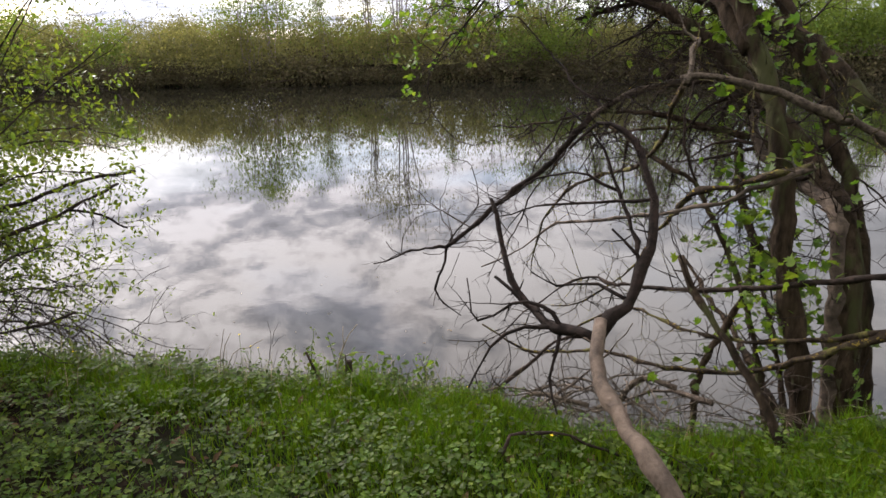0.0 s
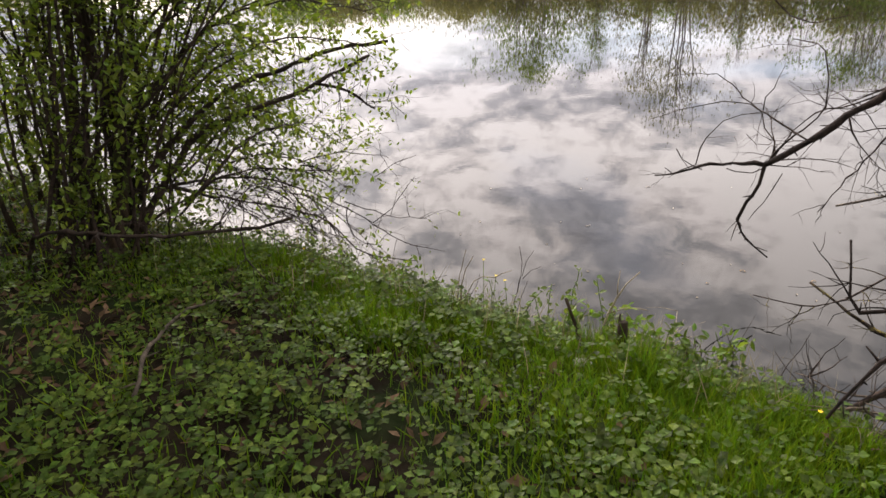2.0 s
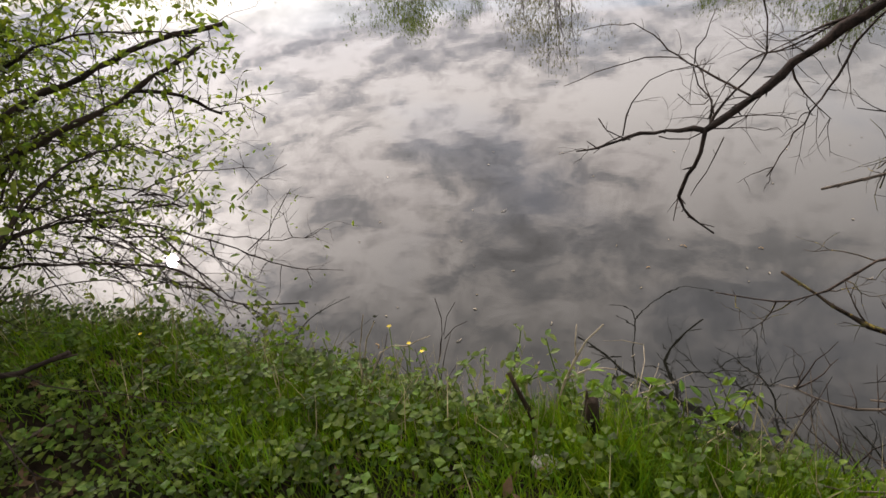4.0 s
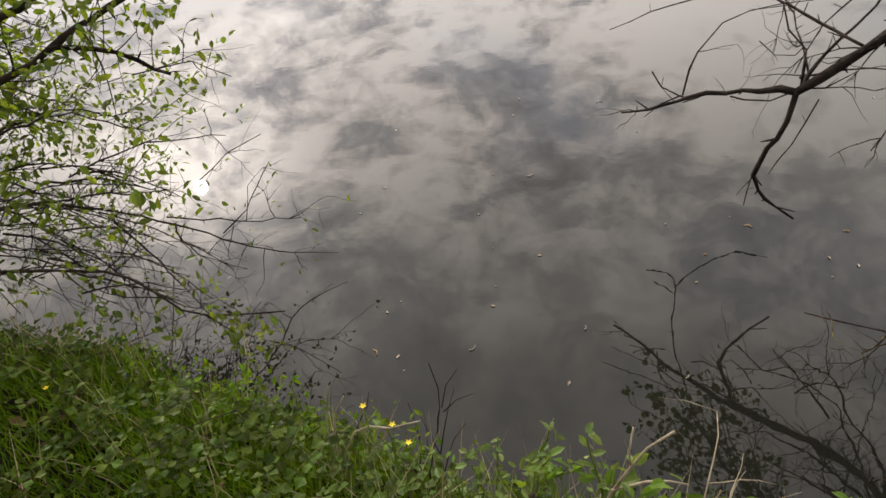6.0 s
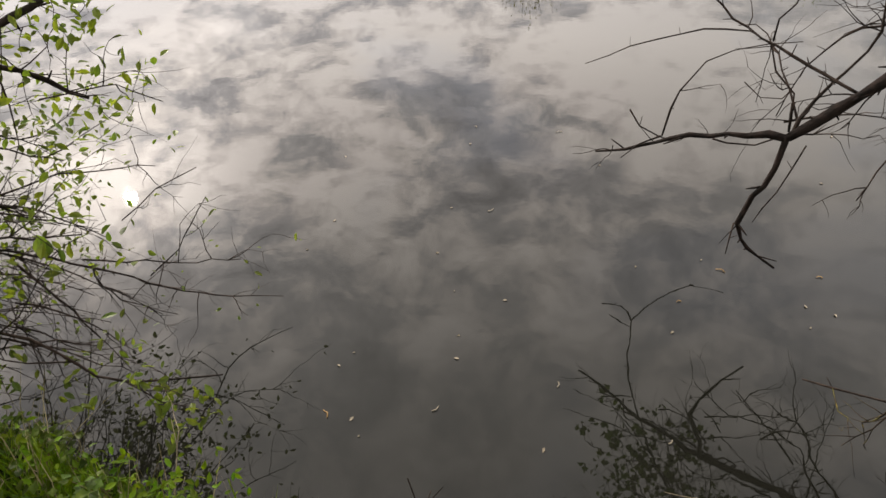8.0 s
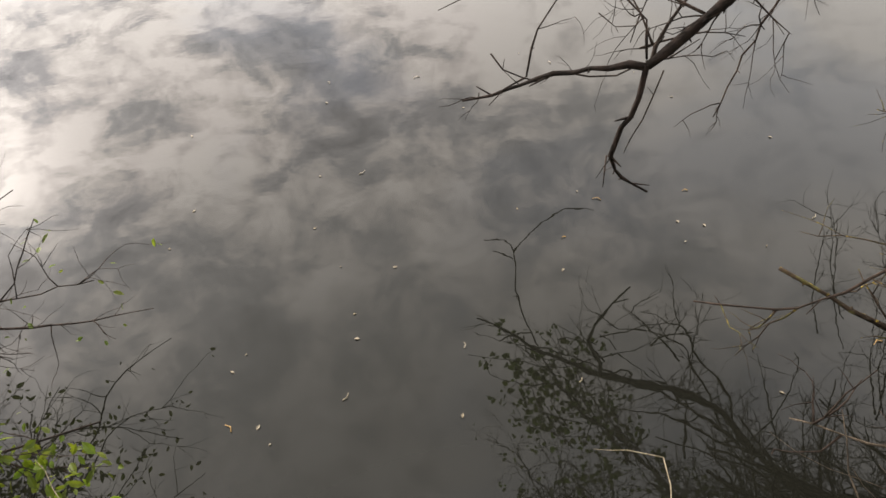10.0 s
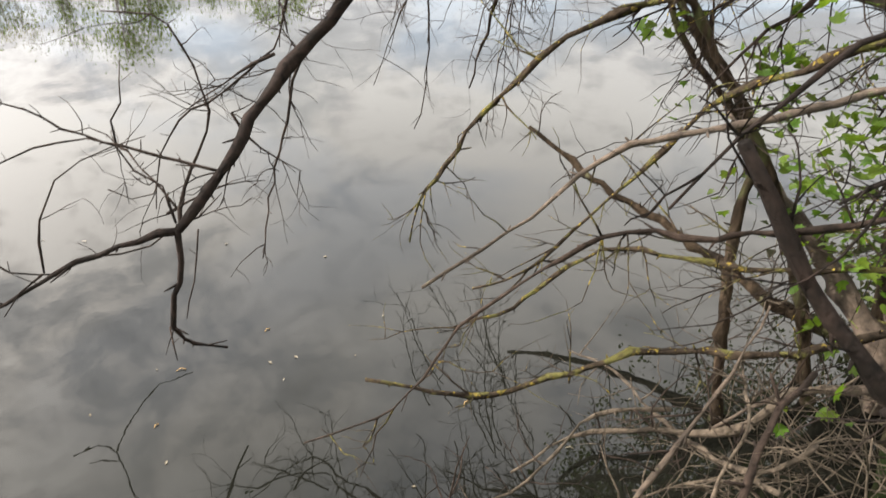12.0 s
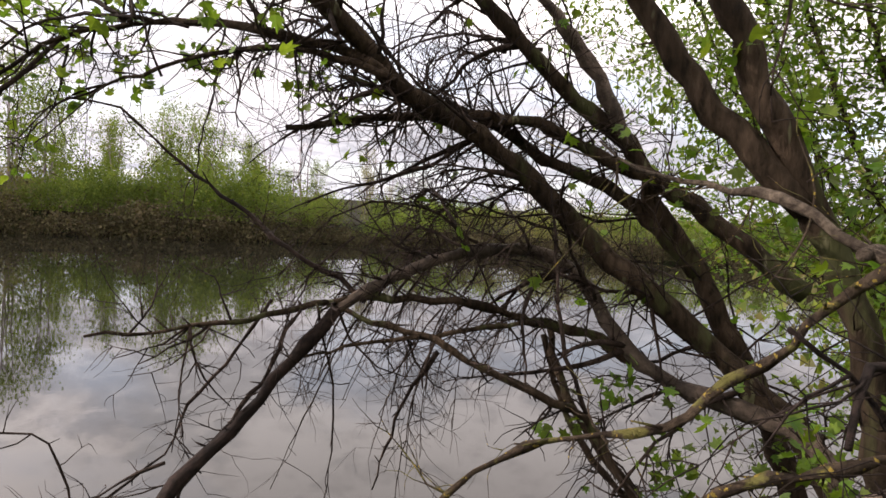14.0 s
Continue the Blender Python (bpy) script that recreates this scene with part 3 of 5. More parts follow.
limb("trunk", tree, trunk_u, 0.076, 0.03, M_BARK, "dark furrowed upright trunk", 12, 0.06, fine, 16, 0.9, 2, 0.012, 0.62, (0, 0.2, 0.2), tips=high_tips)
limb("limb", tree, [(2.56, 4.26, 2.85), (2.46, 4.5, 3.11), (2.39, 4.7, 3.36), (2.31, 4.83, 3.59), (2.15, 5.0, 4.0), (1.9, 5.3, 5.0)], 0.055, 0.02, M_BARK, "", 10, 0.06, fine, 14, 0.8, 2, 0.01, 0.5, (0, 0.3, 0.2), tips=high_tips)
lean_a = [(3.3, 3.85, -0.4), (3.28, 4.1, 1.3), (3.27, 4.3, 1.8), (3.22, 4.55, 2.02), (3.15, 4.78, 2.23), (3.04, 5.0, 2.42), (2.89, 5.25, 2.65), (2.65, 5.48, 2.93), (2.41, 5.62, 3.12), (2.1, 5.81, 3.28), (1.85, 5.86, 3.46), (1.61, 5.9, 3.6), (1.1, 6.0, 4.1), (0.6, 6.2, 4.9)]
limb("leaning_trunk", tree, lean_a, 0.085, 0.025, M_BARK, "leaning dark trunk", 10, 0.07, fine, 60, 0.55, 2, 0.008, 0.3, (-0.2, 0.2, -0.1), tips=high_tips)
lean_b = [(3.5, 3.95, -0.4), (3.47, 4.25, 1.1), (3.43, 4.55, 1.9), (3.35, 4.71, 2.22), (3.33, 4.89, 2.54), (3.23, 5.05, 2.81), (3.09, 5.2, 3.15), (2.97, 5.38, 3.31), (2.67, 5.58, 3.6), (2.47, 5.76, 3.85), (2.0, 6.1, 4.6), (1.6, 6.5, 5.6)]
limb("leaning_trunk", tree, lean_b, 0.075, 0.02, M_BARK, "", 10, 0.07, fine, 46, 0.6, 2, 0.008, 0.35, (-0.1, 0.2, 0.1), tips=high_tips)
limb("limb", tree, [(3.37, 4.41, 2.48), (3.3, 4.71, 2.72), (3.14, 5.0, 2.95), (3.0, 5.21, 3.05), (2.82, 5.41, 3.16), (2.65, 5.57, 3.23), (2.2, 5.98, 3.2), (1.8, 6.3, 3.1)], 0.05, 0.012, M_BARK, "", 8, 0.08, fine, 44, 0.45, 2, 0.007, 0.3)
limb("limb", tree, [(3.33, 4.89, 2.54), (3.18, 5.16, 2.84), (3.03, 5.35, 2.98), (2.89, 5.5, 3.04), (2.63, 5.76, 3.23), (2.44, 5.91, 3.28), (2.1, 6.3, 3.4)], 0.045, 0.012, M_BARK, "", 8, 0.08, fine, 40, 0.45, 2, 0.007, 0.3)
limb("dead_limb", tree, [(3.09, 5.2, 3.15), (2.96, 5.32, 3.47), (2.88, 5.45, 3.69), (2.79, 5.58, 3.86), (2.6, 5.9, 4.4)], 0.045, 0.018, M_BROKEN, "peeling pale dead limb", 8, 0.12, fine, 8, 0.4, 1, 0.006, 0.3)
arch = [(3.22, 3.9, -0.3), (3.2, 4.15, 1.5), (3.2, 4.3, 1.85), (3.18, 4.55, 1.92), (3.12, 4.86, 1.98), (3.01, 5.08, 2.14), (3.02, 5.26, 2.33), (3.05, 5.46, 2.5), (2.93, 5.63, 2.58), (2.61, 5.73, 2.57), (2.26, 5.76, 2.51), (2.09, 5.87, 2.42), (1.93, 6, 2.28)]
limb("arching_limb", tree, arch, 0.065, 0.024, M_BROKEN, "arching dead limb with peeling bark", 9, 0.1, fine, 44, 0.42, 2, 0.006, 0.4, (-0.2, 0.2, 0.1))
limb("hanging_branch", tree, [(1.93, 6, 2.28), (1.79, 6.05, 2.12), (1.68, 6.12, 1.96), (1.55, 6.14, 1.81), (1.34, 6.15, 1.65), (1.11, 6.12, 1.48), (0.86, 6.04, 1.26), (0.62, 5.99, 1.09)], 0.03, 0.02, M_DEAD, "dark drooping dead branch", 8, 0.16, fine, 16, 0.28, 1, 0.004, 0.05, (-0.2, 0.2, -0.2))
limb("branchlet", tree, [(0.62, 5.99, 1.09), (0.41, 6.09, 1.05), (0.19, 6.17, 0.97), (0.05, 6.24, 0.89), (-0.15, 6.32, 0.81)], 0.017, 0.006, M_DEAD, "", 6, 0.15, fine, 6, 0.16, 1, 0.003, 0.4, kids=(1, 2))
limb("branchlet", tree, [(0.62, 5.99, 1.09), (0.6, 5.98, 0.95), (0.54, 5.98, 0.81), (0.5, 5.97, 0.67), (0.54, 5.99, 0.57), (0.64, 6.03, 0.45), (0.74, 6.07, 0.35)], 0.015, 0.006, M_DEAD, "", 6, 0.15, fine, 3, 0.1, 0, 0.003, 0.5)
limb("branchlet", tree, [(0.62, 5.99, 1.09), (0.76, 6.13, 1.27), (0.92, 6.24, 1.45), (0.86, 6.33, 1.8), (0.66, 6.47, 1.85)], 0.009, 0.003, M_TWIG, "", 6, 0.15, fine, 6, 0.25, 1, 0.003, 0.2, kids=(1, 2))
limb("branchlet", tree, [(0.86, 6.04, 1.26), (0.47, 6.42, 1.39), (0.19, 6.64, 1.55), (-0.18, 6.76, 1.5)], 0.007, 0.002, M_TWIG, "", 5, 0.1, fine, 5, 0.2, 0, 0.0025, 0.2)
limb("branch", tree, [(3.22, 4.95, 1.96), (3.1, 5.28, 2.14), (2.82, 5.53, 2.23), (2.32, 5.65, 2.34), (2.01, 5.94, 2.33), (1.85, 6.06, 2.29), (1.63, 6.27, 2.22), (1.37, 6.47, 2.16), (1.07, 6.62, 2.13)], 0.035, 0.006, M_BARK, "", 8, 0.12, fine, 34, 0.4, 2, 0.006, 0.2, (0, 0, -0.1))
limb("branch", tree, [(1.93, 6, 2.28), (2.11, 5.57, 2.19), (2.2, 5.44, 2.11), (2.35, 5.2, 2.01), (2.56, 5.05, 1.89), (2.63, 4.98, 1.74), (2.71, 4.86, 1.55), (2.85, 4.6, 1.1), (2.95, 4.3, 0.4), (3, 4.1, -0.3)], 0.014, 0.03, M_BARK, "", 8, 0.12, fine, 34, 0.35, 1, 0.006, 0.1)
limb("branchlet", tree, [(2.56, 5.05, 1.89), (2.48, 5.14, 2.23), (2.53, 5.23, 2.52), (2.66, 5.37, 2.91)], 0.011, 0.005, M_TWIG, "", 6, 0.12, fine, 8, 0.3, 1, 0.004)
limb("branch", tree, [(2.8, 5.45, 2.23), (2.53, 5.47, 2.24), (2.14, 5.59, 2.2), (1.95, 5.86, 2.14), (1.79, 6.18, 2.02)], 0.016, 0.006, M_BARK, "", 6, 0.12, fine, 10, 0.3, 1, 0.004)
limb("branchlet", tree, [(2.17, 5.59, 2.13), (2.18, 5.77, 1.88), (2.22, 5.9, 1.65), (2.21, 6, 1.35)], 0.012, 0.004, M_TWIG, "", 6, 0.15, fine, 3, 0.15, 0, 0.003)
limb("branchlet", tree, [(1.85, 6.06, 2.28), (1.94, 6.07, 2.01), (2, 6.08, 1.73), (2.01, 6.12, 1.33), (1.93, 6.11, 1.16)], 0.007, 0.003, M_TWIG, "", 6, 0.15, fine, 5, 0.2, 0, 0.003)
limb("branch", tree, [(2.01, 5.93, 2.32), (1.98, 6.07, 2.41), (1.8, 6.23, 2.53), (1.72, 6.46, 2.69), (1.58, 6.69, 2.85), (1.45, 6.88, 3.02), (1.32, 6.97, 3.16), (1.12, 7.05, 3.17)], 0.013, 0.005, M_TWIG, "", 6, 0.12, fine, 9, 0.3, 1, 0.004)
limb("limb", tree, [(2, 5.71, 3.25), (1.84, 5.92, 3.42), (1.69, 6.12, 3.46), (1.56, 6.3, 3.5), (1.44, 6.57, 3.53), (1.24, 6.85, 3.5), (1.06, 7.0, 3.42), (0.82, 7.0, 3.2)], 0.027, 0.008, M_BARK, "", 8, 0.08, fine, 26, 0.4, 2, 0.006, 0.2, (0, 0, -0.2), tips=tips)
limb("limb", tree, [(1.95, 5.73, 3.3), (1.73, 6.01, 3.4), (1.59, 6.21, 3.41), (1.47, 6.39, 3.38), (1.29, 6.68, 3.28), (1.08, 6.87, 3.16)], 0.018, 0.005, M_BARK, "", 8, 0.08, fine, 16, 0.4, 2, 0.005, 0.2, (0, 0, -0.3))
for pts, r0, r1, n in (
    ([(1.8, 6.16, 2.22), (1.73, 6.27, 1.92), (1.61, 6.35, 1.73), (1.44, 6.38, 1.5), (1.28, 6.35, 1.13), (1.11, 6.22, 0.9), (1, 6.1, 0.74)], 0.012, 0.003, 12),
    ([(0.65, 6.1, 1.06), (0.65, 6.2, 1.19), (0.58, 6.24, 1.26), (0.54, 6.29, 1.38), (0.46, 6.31, 1.42), (0.35, 6.32, 1.43), (0.18, 6.36, 1.4), (-0.03, 6.37, 1.33), (-0.23, 6.36, 1.25)], 0.006, 0.0018, 1),
    ([(0.15, 6.24, 0.95), (0.17, 6.23, 1.09), (0.2, 6.27, 1.17), (0.29, 6.31, 1.28), (0.41, 6.33, 1.34), (0.54, 6.31, 1.37), (0.66, 6.28, 1.39)], 0.005, 0.0018, 1),
    ([(0.47, 6.28, 1.21), (0.54, 6.25, 1.15), (0.62, 6.22, 1.15), (0.65, 6.22, 1.2)], 0.003, 0.003, 0),
    ([(-0.02, 6.3, 1.05), (0.05, 6.27, 0.98), (0.13, 6.26, 0.94), (0.2, 6.25, 0.92)], 0.005, 0.004, 0),
    ([(0.14, 6.24, 0.95), (0.05, 6.23, 0.91), (-0.03, 6.19, 0.85)], 0.005, 0.002, 0),
    ([(0.74, 6.12, 0.99), (0.65, 6.05, 0.8), (0.57, 5.99, 0.66)], 0.004, 0.002, 0),
    ([(0.65, 6.1, 1.05), (0.75, 6.12, 1.05), (0.86, 6.09, 1.14)], 0.005, 0.002, 1),
    ([(0.51, 6.03, 0.62), (0.49, 5.99, 0.57), (0.48, 5.95, 0.5)], 0.004, 0.002, 0),
    ([(0.54, 6.29, 1.38), (0.55, 6.28, 1.48), (0.59, 6.25, 1.56), (0.64, 6.3, 1.7)], 0.004, 0.002, 0),
    ([(0.37, 6.2, 0.97), (0.43, 6.21, 0.95), (0.53, 6.16, 0.97), (0.63, 6.12, 1.03)], 0.005, 0.004, 0),
    ([(1.09, 6.39, 1.35), (1.18, 6.34, 1.17), (1.32, 6.23, 1.05), (1.26, 6.19, 0.95)], 0.007, 0.002, 4),
    ([(1.74, 6.25, 2.31), (1.62, 6.41, 1.98), (1.49, 6.5, 1.79), (1.4, 6.53, 1.57), (1.13, 6.57, 1.4), (0.89, 6.55, 1.33), (0.77, 6.53, 1.18), (0.67, 6.43, 0.98)], 0.01, 0.003, 8),
    ([(1.34, 6.41, 1.59), (1.27, 6.5, 1.53), (1.15, 6.6, 1.43), (1.01, 6.7, 1.32), (0.95, 6.73, 1.27)], 0.008, 0.002, 5),
    ([(0.67, 6.27, 1.03), (0.86, 6.31, 1.05), (1.07, 6.34, 1.04), (1.17, 6.33, 1.01)], 0.006, 0.002, 4),
    ([(0.67, 6.12, 1.11), (0.58, 6.53, 1.34), (0.46, 6.64, 1.34)], 0.006, 0.002, 4),
):
    limb("branchlet", tree, pts, r0, r1, M_TWIG, "", 6, 0.15, fine, n, 0.3, 1, 0.0035, 0.1, (-0.1, 0.1, -0.1), kids=(1, 3))
limb("branch", tree, [(3.08, 5.57, 2.18), (3.0, 5.43, 1.89), (3.0, 5.17, 1.59), (3.02, 4.99, 1.43), (2.94, 4.79, 1.19), (2.79, 4.71, 0.88), (2.56, 4.55, 0.51), (2.5, 4.35, -0.3)], 0.022, 0.03, M_BARK, "", 8, 0.14, fine, 22, 0.35, 1, 0.006)
limb("branch", tree, [(3.08, 5.61, 2.12), (3.07, 5.48, 1.8), (3.08, 5.31, 1.56), (3.11, 5.06, 1.35), (3.08, 4.85, 1.11), (3.1, 4.4, 0.5), (3.15, 4.2, -0.3)], 0.016, 0.026, M_BARK, "", 8, 0.14, fine, 16, 0.35, 1, 0.005)
limb("leafy_shoot", tree, [(1.06, 7.0, 3.42), (0.82, 7.0, 3.12), (0.61, 7.32, 2.98), (0.45, 7.65, 2.78), (0.32, 7.98, 2.48), (0.32, 8.3, 2.14)], 0.011, 0.006, M_TWIG, "long hanging shoot, forked at its tip", 6, 0.1)
limb("leafy_shoot", tree, [(0.32, 8.3, 2.14), (0.22, 8.32, 1.98), (0.02, 8.35, 1.99)], 0.008, 0.005, M_TWIG, "", 5, 0.1)
limb("leafy_shoot", tree, [(0.3, 8.26, 2.2), (0.2, 8.28, 2.12), (0.1, 8.3, 2.1)], 0.007, 0.004, M_TWIG, "", 5, 0.1)
limb("leafy_shoot", tree, [(0.32, 8.3, 2.14), (0.46, 8.32, 1.92), (0.64, 8.33, 1.77), (0.82, 8.37, 1.69), (1.12, 8.4, 1.75)], 0.008, 0.004, M_TWIG, "", 5, 0.1)
limb("leafy_shoot", tree, [(0.82, 7.0, 3.12), (0.62, 7.1, 2.8), (0.3, 7.23, 2.94), (-0.02, 7.37, 2.92), (-0.08, 7.5, 2.8)], 0.007, 0.003, M_TWIG, "", 5, 0.1, fine, 5, 0.25, 1, 0.0025, 0.4, tips=tips, kids=(1, 2))
limb("leafy_shoot", tree, [(0.58, 7.2, 2.8), (0.25, 7.45, 2.56), (0.02, 7.7, 2.44)], 0.006, 0.002, M_TWIG, "", 5, 0.1)
leafy = []
for k in range(11):
    p = Vector((random.uniform(0.65, 1.5), random.uniform(6.7, 7.2), random.uniform(3.2, 3.7)))
    d = Vector((random.gauss(-0.45, 0.35), random.gauss(0.55, 0.25), random.gauss(0.15, 0.5))).normalized()
    q = random.uniform(0.5, 1.1)
    sag = random.uniform(0.05, 0.3)
    pts = [p, p + d * (q * 0.5) + Vector((0, 0, 0.05)), p + d * q + Vector((0, 0, -sag))]
    limb("leafy_shoot", tree, pts, 0.007, 0.002, M_TWIG, "", 5, 0.1, fine, 9, 0.3, 1, 0.0028, 0.25, (-0.1, 0.2, -0.1), tips=leafy, kids=(1, 3))
for pts in ([(1.1, 7.0, 3.4), (0.95, 7.3, 3.2), (0.8, 7.5, 2.9), (0.66, 7.55, 2.75)], [(1.1, 7.0, 3.4), (1.15, 7.4, 3.1), (0.98, 7.7, 2.9), (0.9, 7.8, 2.75)], [(0.82, 7.0, 3.12), (0.6, 7.2, 2.9), (0.3, 7.4, 2.62), (0.2, 7.42, 2.5)]):
    limb("leafy_shoot", tree, pts, 0.006, 0.002, M_TWIG, "", 5, 0.1, fine, 12, 0.2, 1, 0.0025, 0.45, tips=leafy, kids=(1, 2))
leaves_at("foliage", leafy, 3, 0.062, LOBED, M_LEAF, tree, "lobed yellow-green leaves in clusters", 0.035, 0.28)
# thin twigs hanging from the arch towards the water
for k in range(18):
    p = Vector((random.uniform(2.0, 2.8), random.uniform(5.7, 6.5), random.uniform(2.2, 2.8))) if k < 3 else Vector((random.uniform(2.7, 4.0), random.uniform(6.0, 7.2), random.uniform(2.0, 2.7)))
    d = Vector((random.gauss(-0.3, 0.2), random.gauss(0.35, 0.2), -1)).normalized()
    q = random.uniform(0.8, 1.5)
    pts = [p, p + d * (q * 0.35) + Vector((0, 0.08, 0.05)), p + d * (q * 0.7) + Vector((0, 0.06, 0)), p + d * q]
    limb("branchlet", tree, pts, random.uniform(0.005, 0.008), 0.002, M_TWIG, "", 5, 0.12, fine, 10, 0.36, 1, 0.003, 0.15, (-0.05, 0.1, -0.5), kids=(1, 3))
# long drooping bare shoots under the limbs
for k in range(20):
    x0, y0, z0 = random.choice(((1.84, 5.92, 3.42), (1.56, 6.3, 3.5), (1.3, 6.7, 3.5), (2.4, 5.6, 3.1), (2.9, 5.6, 3.0), (2.6, 5.7, 2.6), (3.3, 5.6, 3.3), (2.2, 6.2, 3.6), (3.0, 6.0, 3.7)))
    p = Vector((x0 + random.gauss(0, 0.12), y0 + random.gauss(0, 0.12), z0))
    d = Vector((random.gauss(-0.1, 0.35), random.gauss(0.8, 0.3), random.gauss(0.1, 0.3))).normalized()
    q = random.uniform(0.7, 1.5)
    pts = [p, p + d * (q * 0.4) + Vector((0, 0, 0.08)), p + d * (q * 0.75) + Vector((0, 0, -0.1 * q)), p + d * q + Vector((0, 0, -0.45 * q))]
    limb("branch", tree, pts, random.uniform(0.008, 0.014), 0.002, M_TWIG, "", 5, 0.12, fine, 12, 0.42, 1, 0.0035, 0.2, (-0.05, 0.25, -0.35), kids=(1, 3))
leaves_at("foliage", tips, 2, 0.055, LOBED, M_LEAF, tree, "yellow-green new leaves", 0.03, 0.3)
# bare crown high over the water
for k in range(20):
    x0, y0, z0 = random.choice(((1.1, 6.0, 4.1), (0.75, 6.1, 4.6), (2.1, 6.0, 4.5), (1.8, 6.3, 5.1), (2.2, 4.85, 4.6), (2.0, 5.2, 4.6), (1.6, 5.9, 3.7), (2.45, 5.75, 3.9)))
    a, q, h = random.uniform(-0.9, 0.9), random.uniform(0.8, 1.7), random.uniform(0.1, 1.3)
    dx, dy = math.sin(a) * q, math.cos(a) * q
    pts = [(x0, y0, z0), (x0 + dx * 0.35, y0 + dy * 0.35, z0 + h * 0.4), (x0 + dx * 0.7, y0 + dy * 0.7, z0 + h * 0.75), (x0 + dx, y0 + dy, z0 + h)]
    limb("branch", tree, pts, random.uniform(0.014, 0.028), 0.005, M_BARK, "", 6, 0.1, fine, 16, 0.55, 2, 0.006, 0.15, tips=high_tips)
leaves_at("foliage", high_tips, 2, 0.06, LOBED, M_LEAF, tree, "green new leaves", 0.05, 0.035)
# crooked dead boughs between the trunks and the water
random.seed(23)
for k in range(26):
    line = random.choice((lean_a, lean_b, arch))
    p = Vector(line[random.randint(3, 9)])
    d = Vector((random.gauss(-0.35, 0.35), random.gauss(0.5, 0.4), random.gauss(0.1, 0.35))).normalized()
    q = random.uniform(0.5, 1.3)
    pts = [p]
    for i in range(4):
        d = (d + Vector([random.gauss(0, 0.22) for _ in range(3)]) + Vector((0, 0, -0.16))).normalized()
        pts.append(pts[-1] + d * (q / 4))
    if pts[-1].x < 1.7 and pts[-1].z < 2.7:
        continue
    limb("branch", tree, pts, random.uniform(0.008, 0.017), 0.003, M_TWIG, "", 6, 0.15, fine, 9, 0.36, 1, 0.004, 0.15, (0, 0.1, -0.1), kids=(1, 3))
random.seed(24)
# leafy shoots round the stems
sh, st = Wood(), []
for p, n, sz in (((2.75, 4.1, 2.35), 5, 0.3), ((2.62, 4.25, 2.8), 5, 0.3), ((2.55, 4.5, 3.15), 5, 0.3), ((3.0, 4.5, 1.5), 9, 0.4), ((2.95, 4.25, 1.1), 10, 0.45), ((2.85, 5.2, 1.7), 2, 0.2),
                 ((2.6, 4.75, 1.9), 2, 0.25), ((3.0, 3.95, 0.9), 8, 0.4), ((2.85, 3.95, 1.6), 7, 0.35), ((2.7, 3.9, 1.2), 6, 0.35)):
    for _ in range(n):
        sh.twig(Vector(p) + Vector([random.gauss(0, 0.1) for _ in range(3)]), Vector((random.gauss(-0.1, 0.7), random.gauss(0, 0.7), random.gauss(0.3, 0.6))), sz * random.uniform(0.6, 1.3), 0.004, 1, tips=st, kids=(1, 3))
sh.put("shoot_tuft", M_TWIG, tree, "thin young shoots", "stuff")
leaves_at("foliage", st, 4, 0.062, LOBED, M_LEAF, tree, "broad lobed bright green leaves", 0.05, 0.65)
fine.put("twig_mass", M_TWIG, tree, "tangle of bare dead twigs", "stuff")

# young leafy tree behind the trunks
back_tree = thing("leafy_tree", "young leafy tree behind the leaning trunks", "tree", at=(5.7, 3.2, 0.6))
bw, bt = Wood(), []
for k in range(6):
    a = random.uniform(-0.5, 0.5)
    stem = [(5.7 + 0.1 * k, 3.1 + 0.1 * k, 0.5), (5.65 + 0.12 * k, 3.3 + 0.16 * k, 1.8), (5.5 + 0.1 * k + a * 0.4, 3.6 + 0.3 * k, 3.2), (5.3 + 0.1 * k + a, 3.8 + 0.4 * k, 4.6), (5.2 + a * 1.6, 4.0 + 0.45 * k, 6.0)]
    limb("stem", back_tree, stem, 0.04, 0.008, M_BARK, "", 6, 0.08, bw, 32, 0.9, 2, 0.007, 0.2, (-0.3, 0.2, 0.1), tips=bt)
bw.put("twig_mass", M_TWIG, back_tree, "", "stuff")
leaves_at("foliage", bt, 9, 0.066, SMALL, M_LEAF, back_tree, "small green leaves", 0.11, 0.95)

# ---------------------------------------------------------------- lichened branches reaching out from beside the path
random.seed(31)
lich = thing("lichened_branch", "dead branch with yellow lichen reaching over the water", "branch", at=(4.3, 3.0, 0.8))
lw = Wood()
side_stem = [(4.3, 3.0, 0.7), (3.8, 3.3, 1.7), (3.2, 3.6, 2.3), (2.75, 3.8, 2.55), (2.4, 3.92, 2.68), (2.2, 4.0, 2.73), (2.1, 4.02, 2.7)]
limb("stem", lich, side_stem, 0.036, 0.02, M_MOTTLE, "mottled pale stem", 9, 0.12, lw, 16, 0.4, 1, 0.005, 0.3)
limb("branch", lich, [(2.11, 3.96, 2.66), (2.08, 4.09, 2.55), (2.1, 4.17, 2.41), (2.08, 4.33, 2.29), (1.99, 4.48, 2.12), (1.93, 4.67, 2.05), (1.82, 4.88, 1.98), (1.61, 5.03, 1.83), (1.45, 5.2, 1.55), (1.4, 5.4, 1.2), (1.38, 5.45, 1.0)], 0.02, 0.004, M_LICHEN, "", 8, 0.3, lw, 14, 0.3, 1, 0.004, 0.3, (0, 0.2, -0.2))
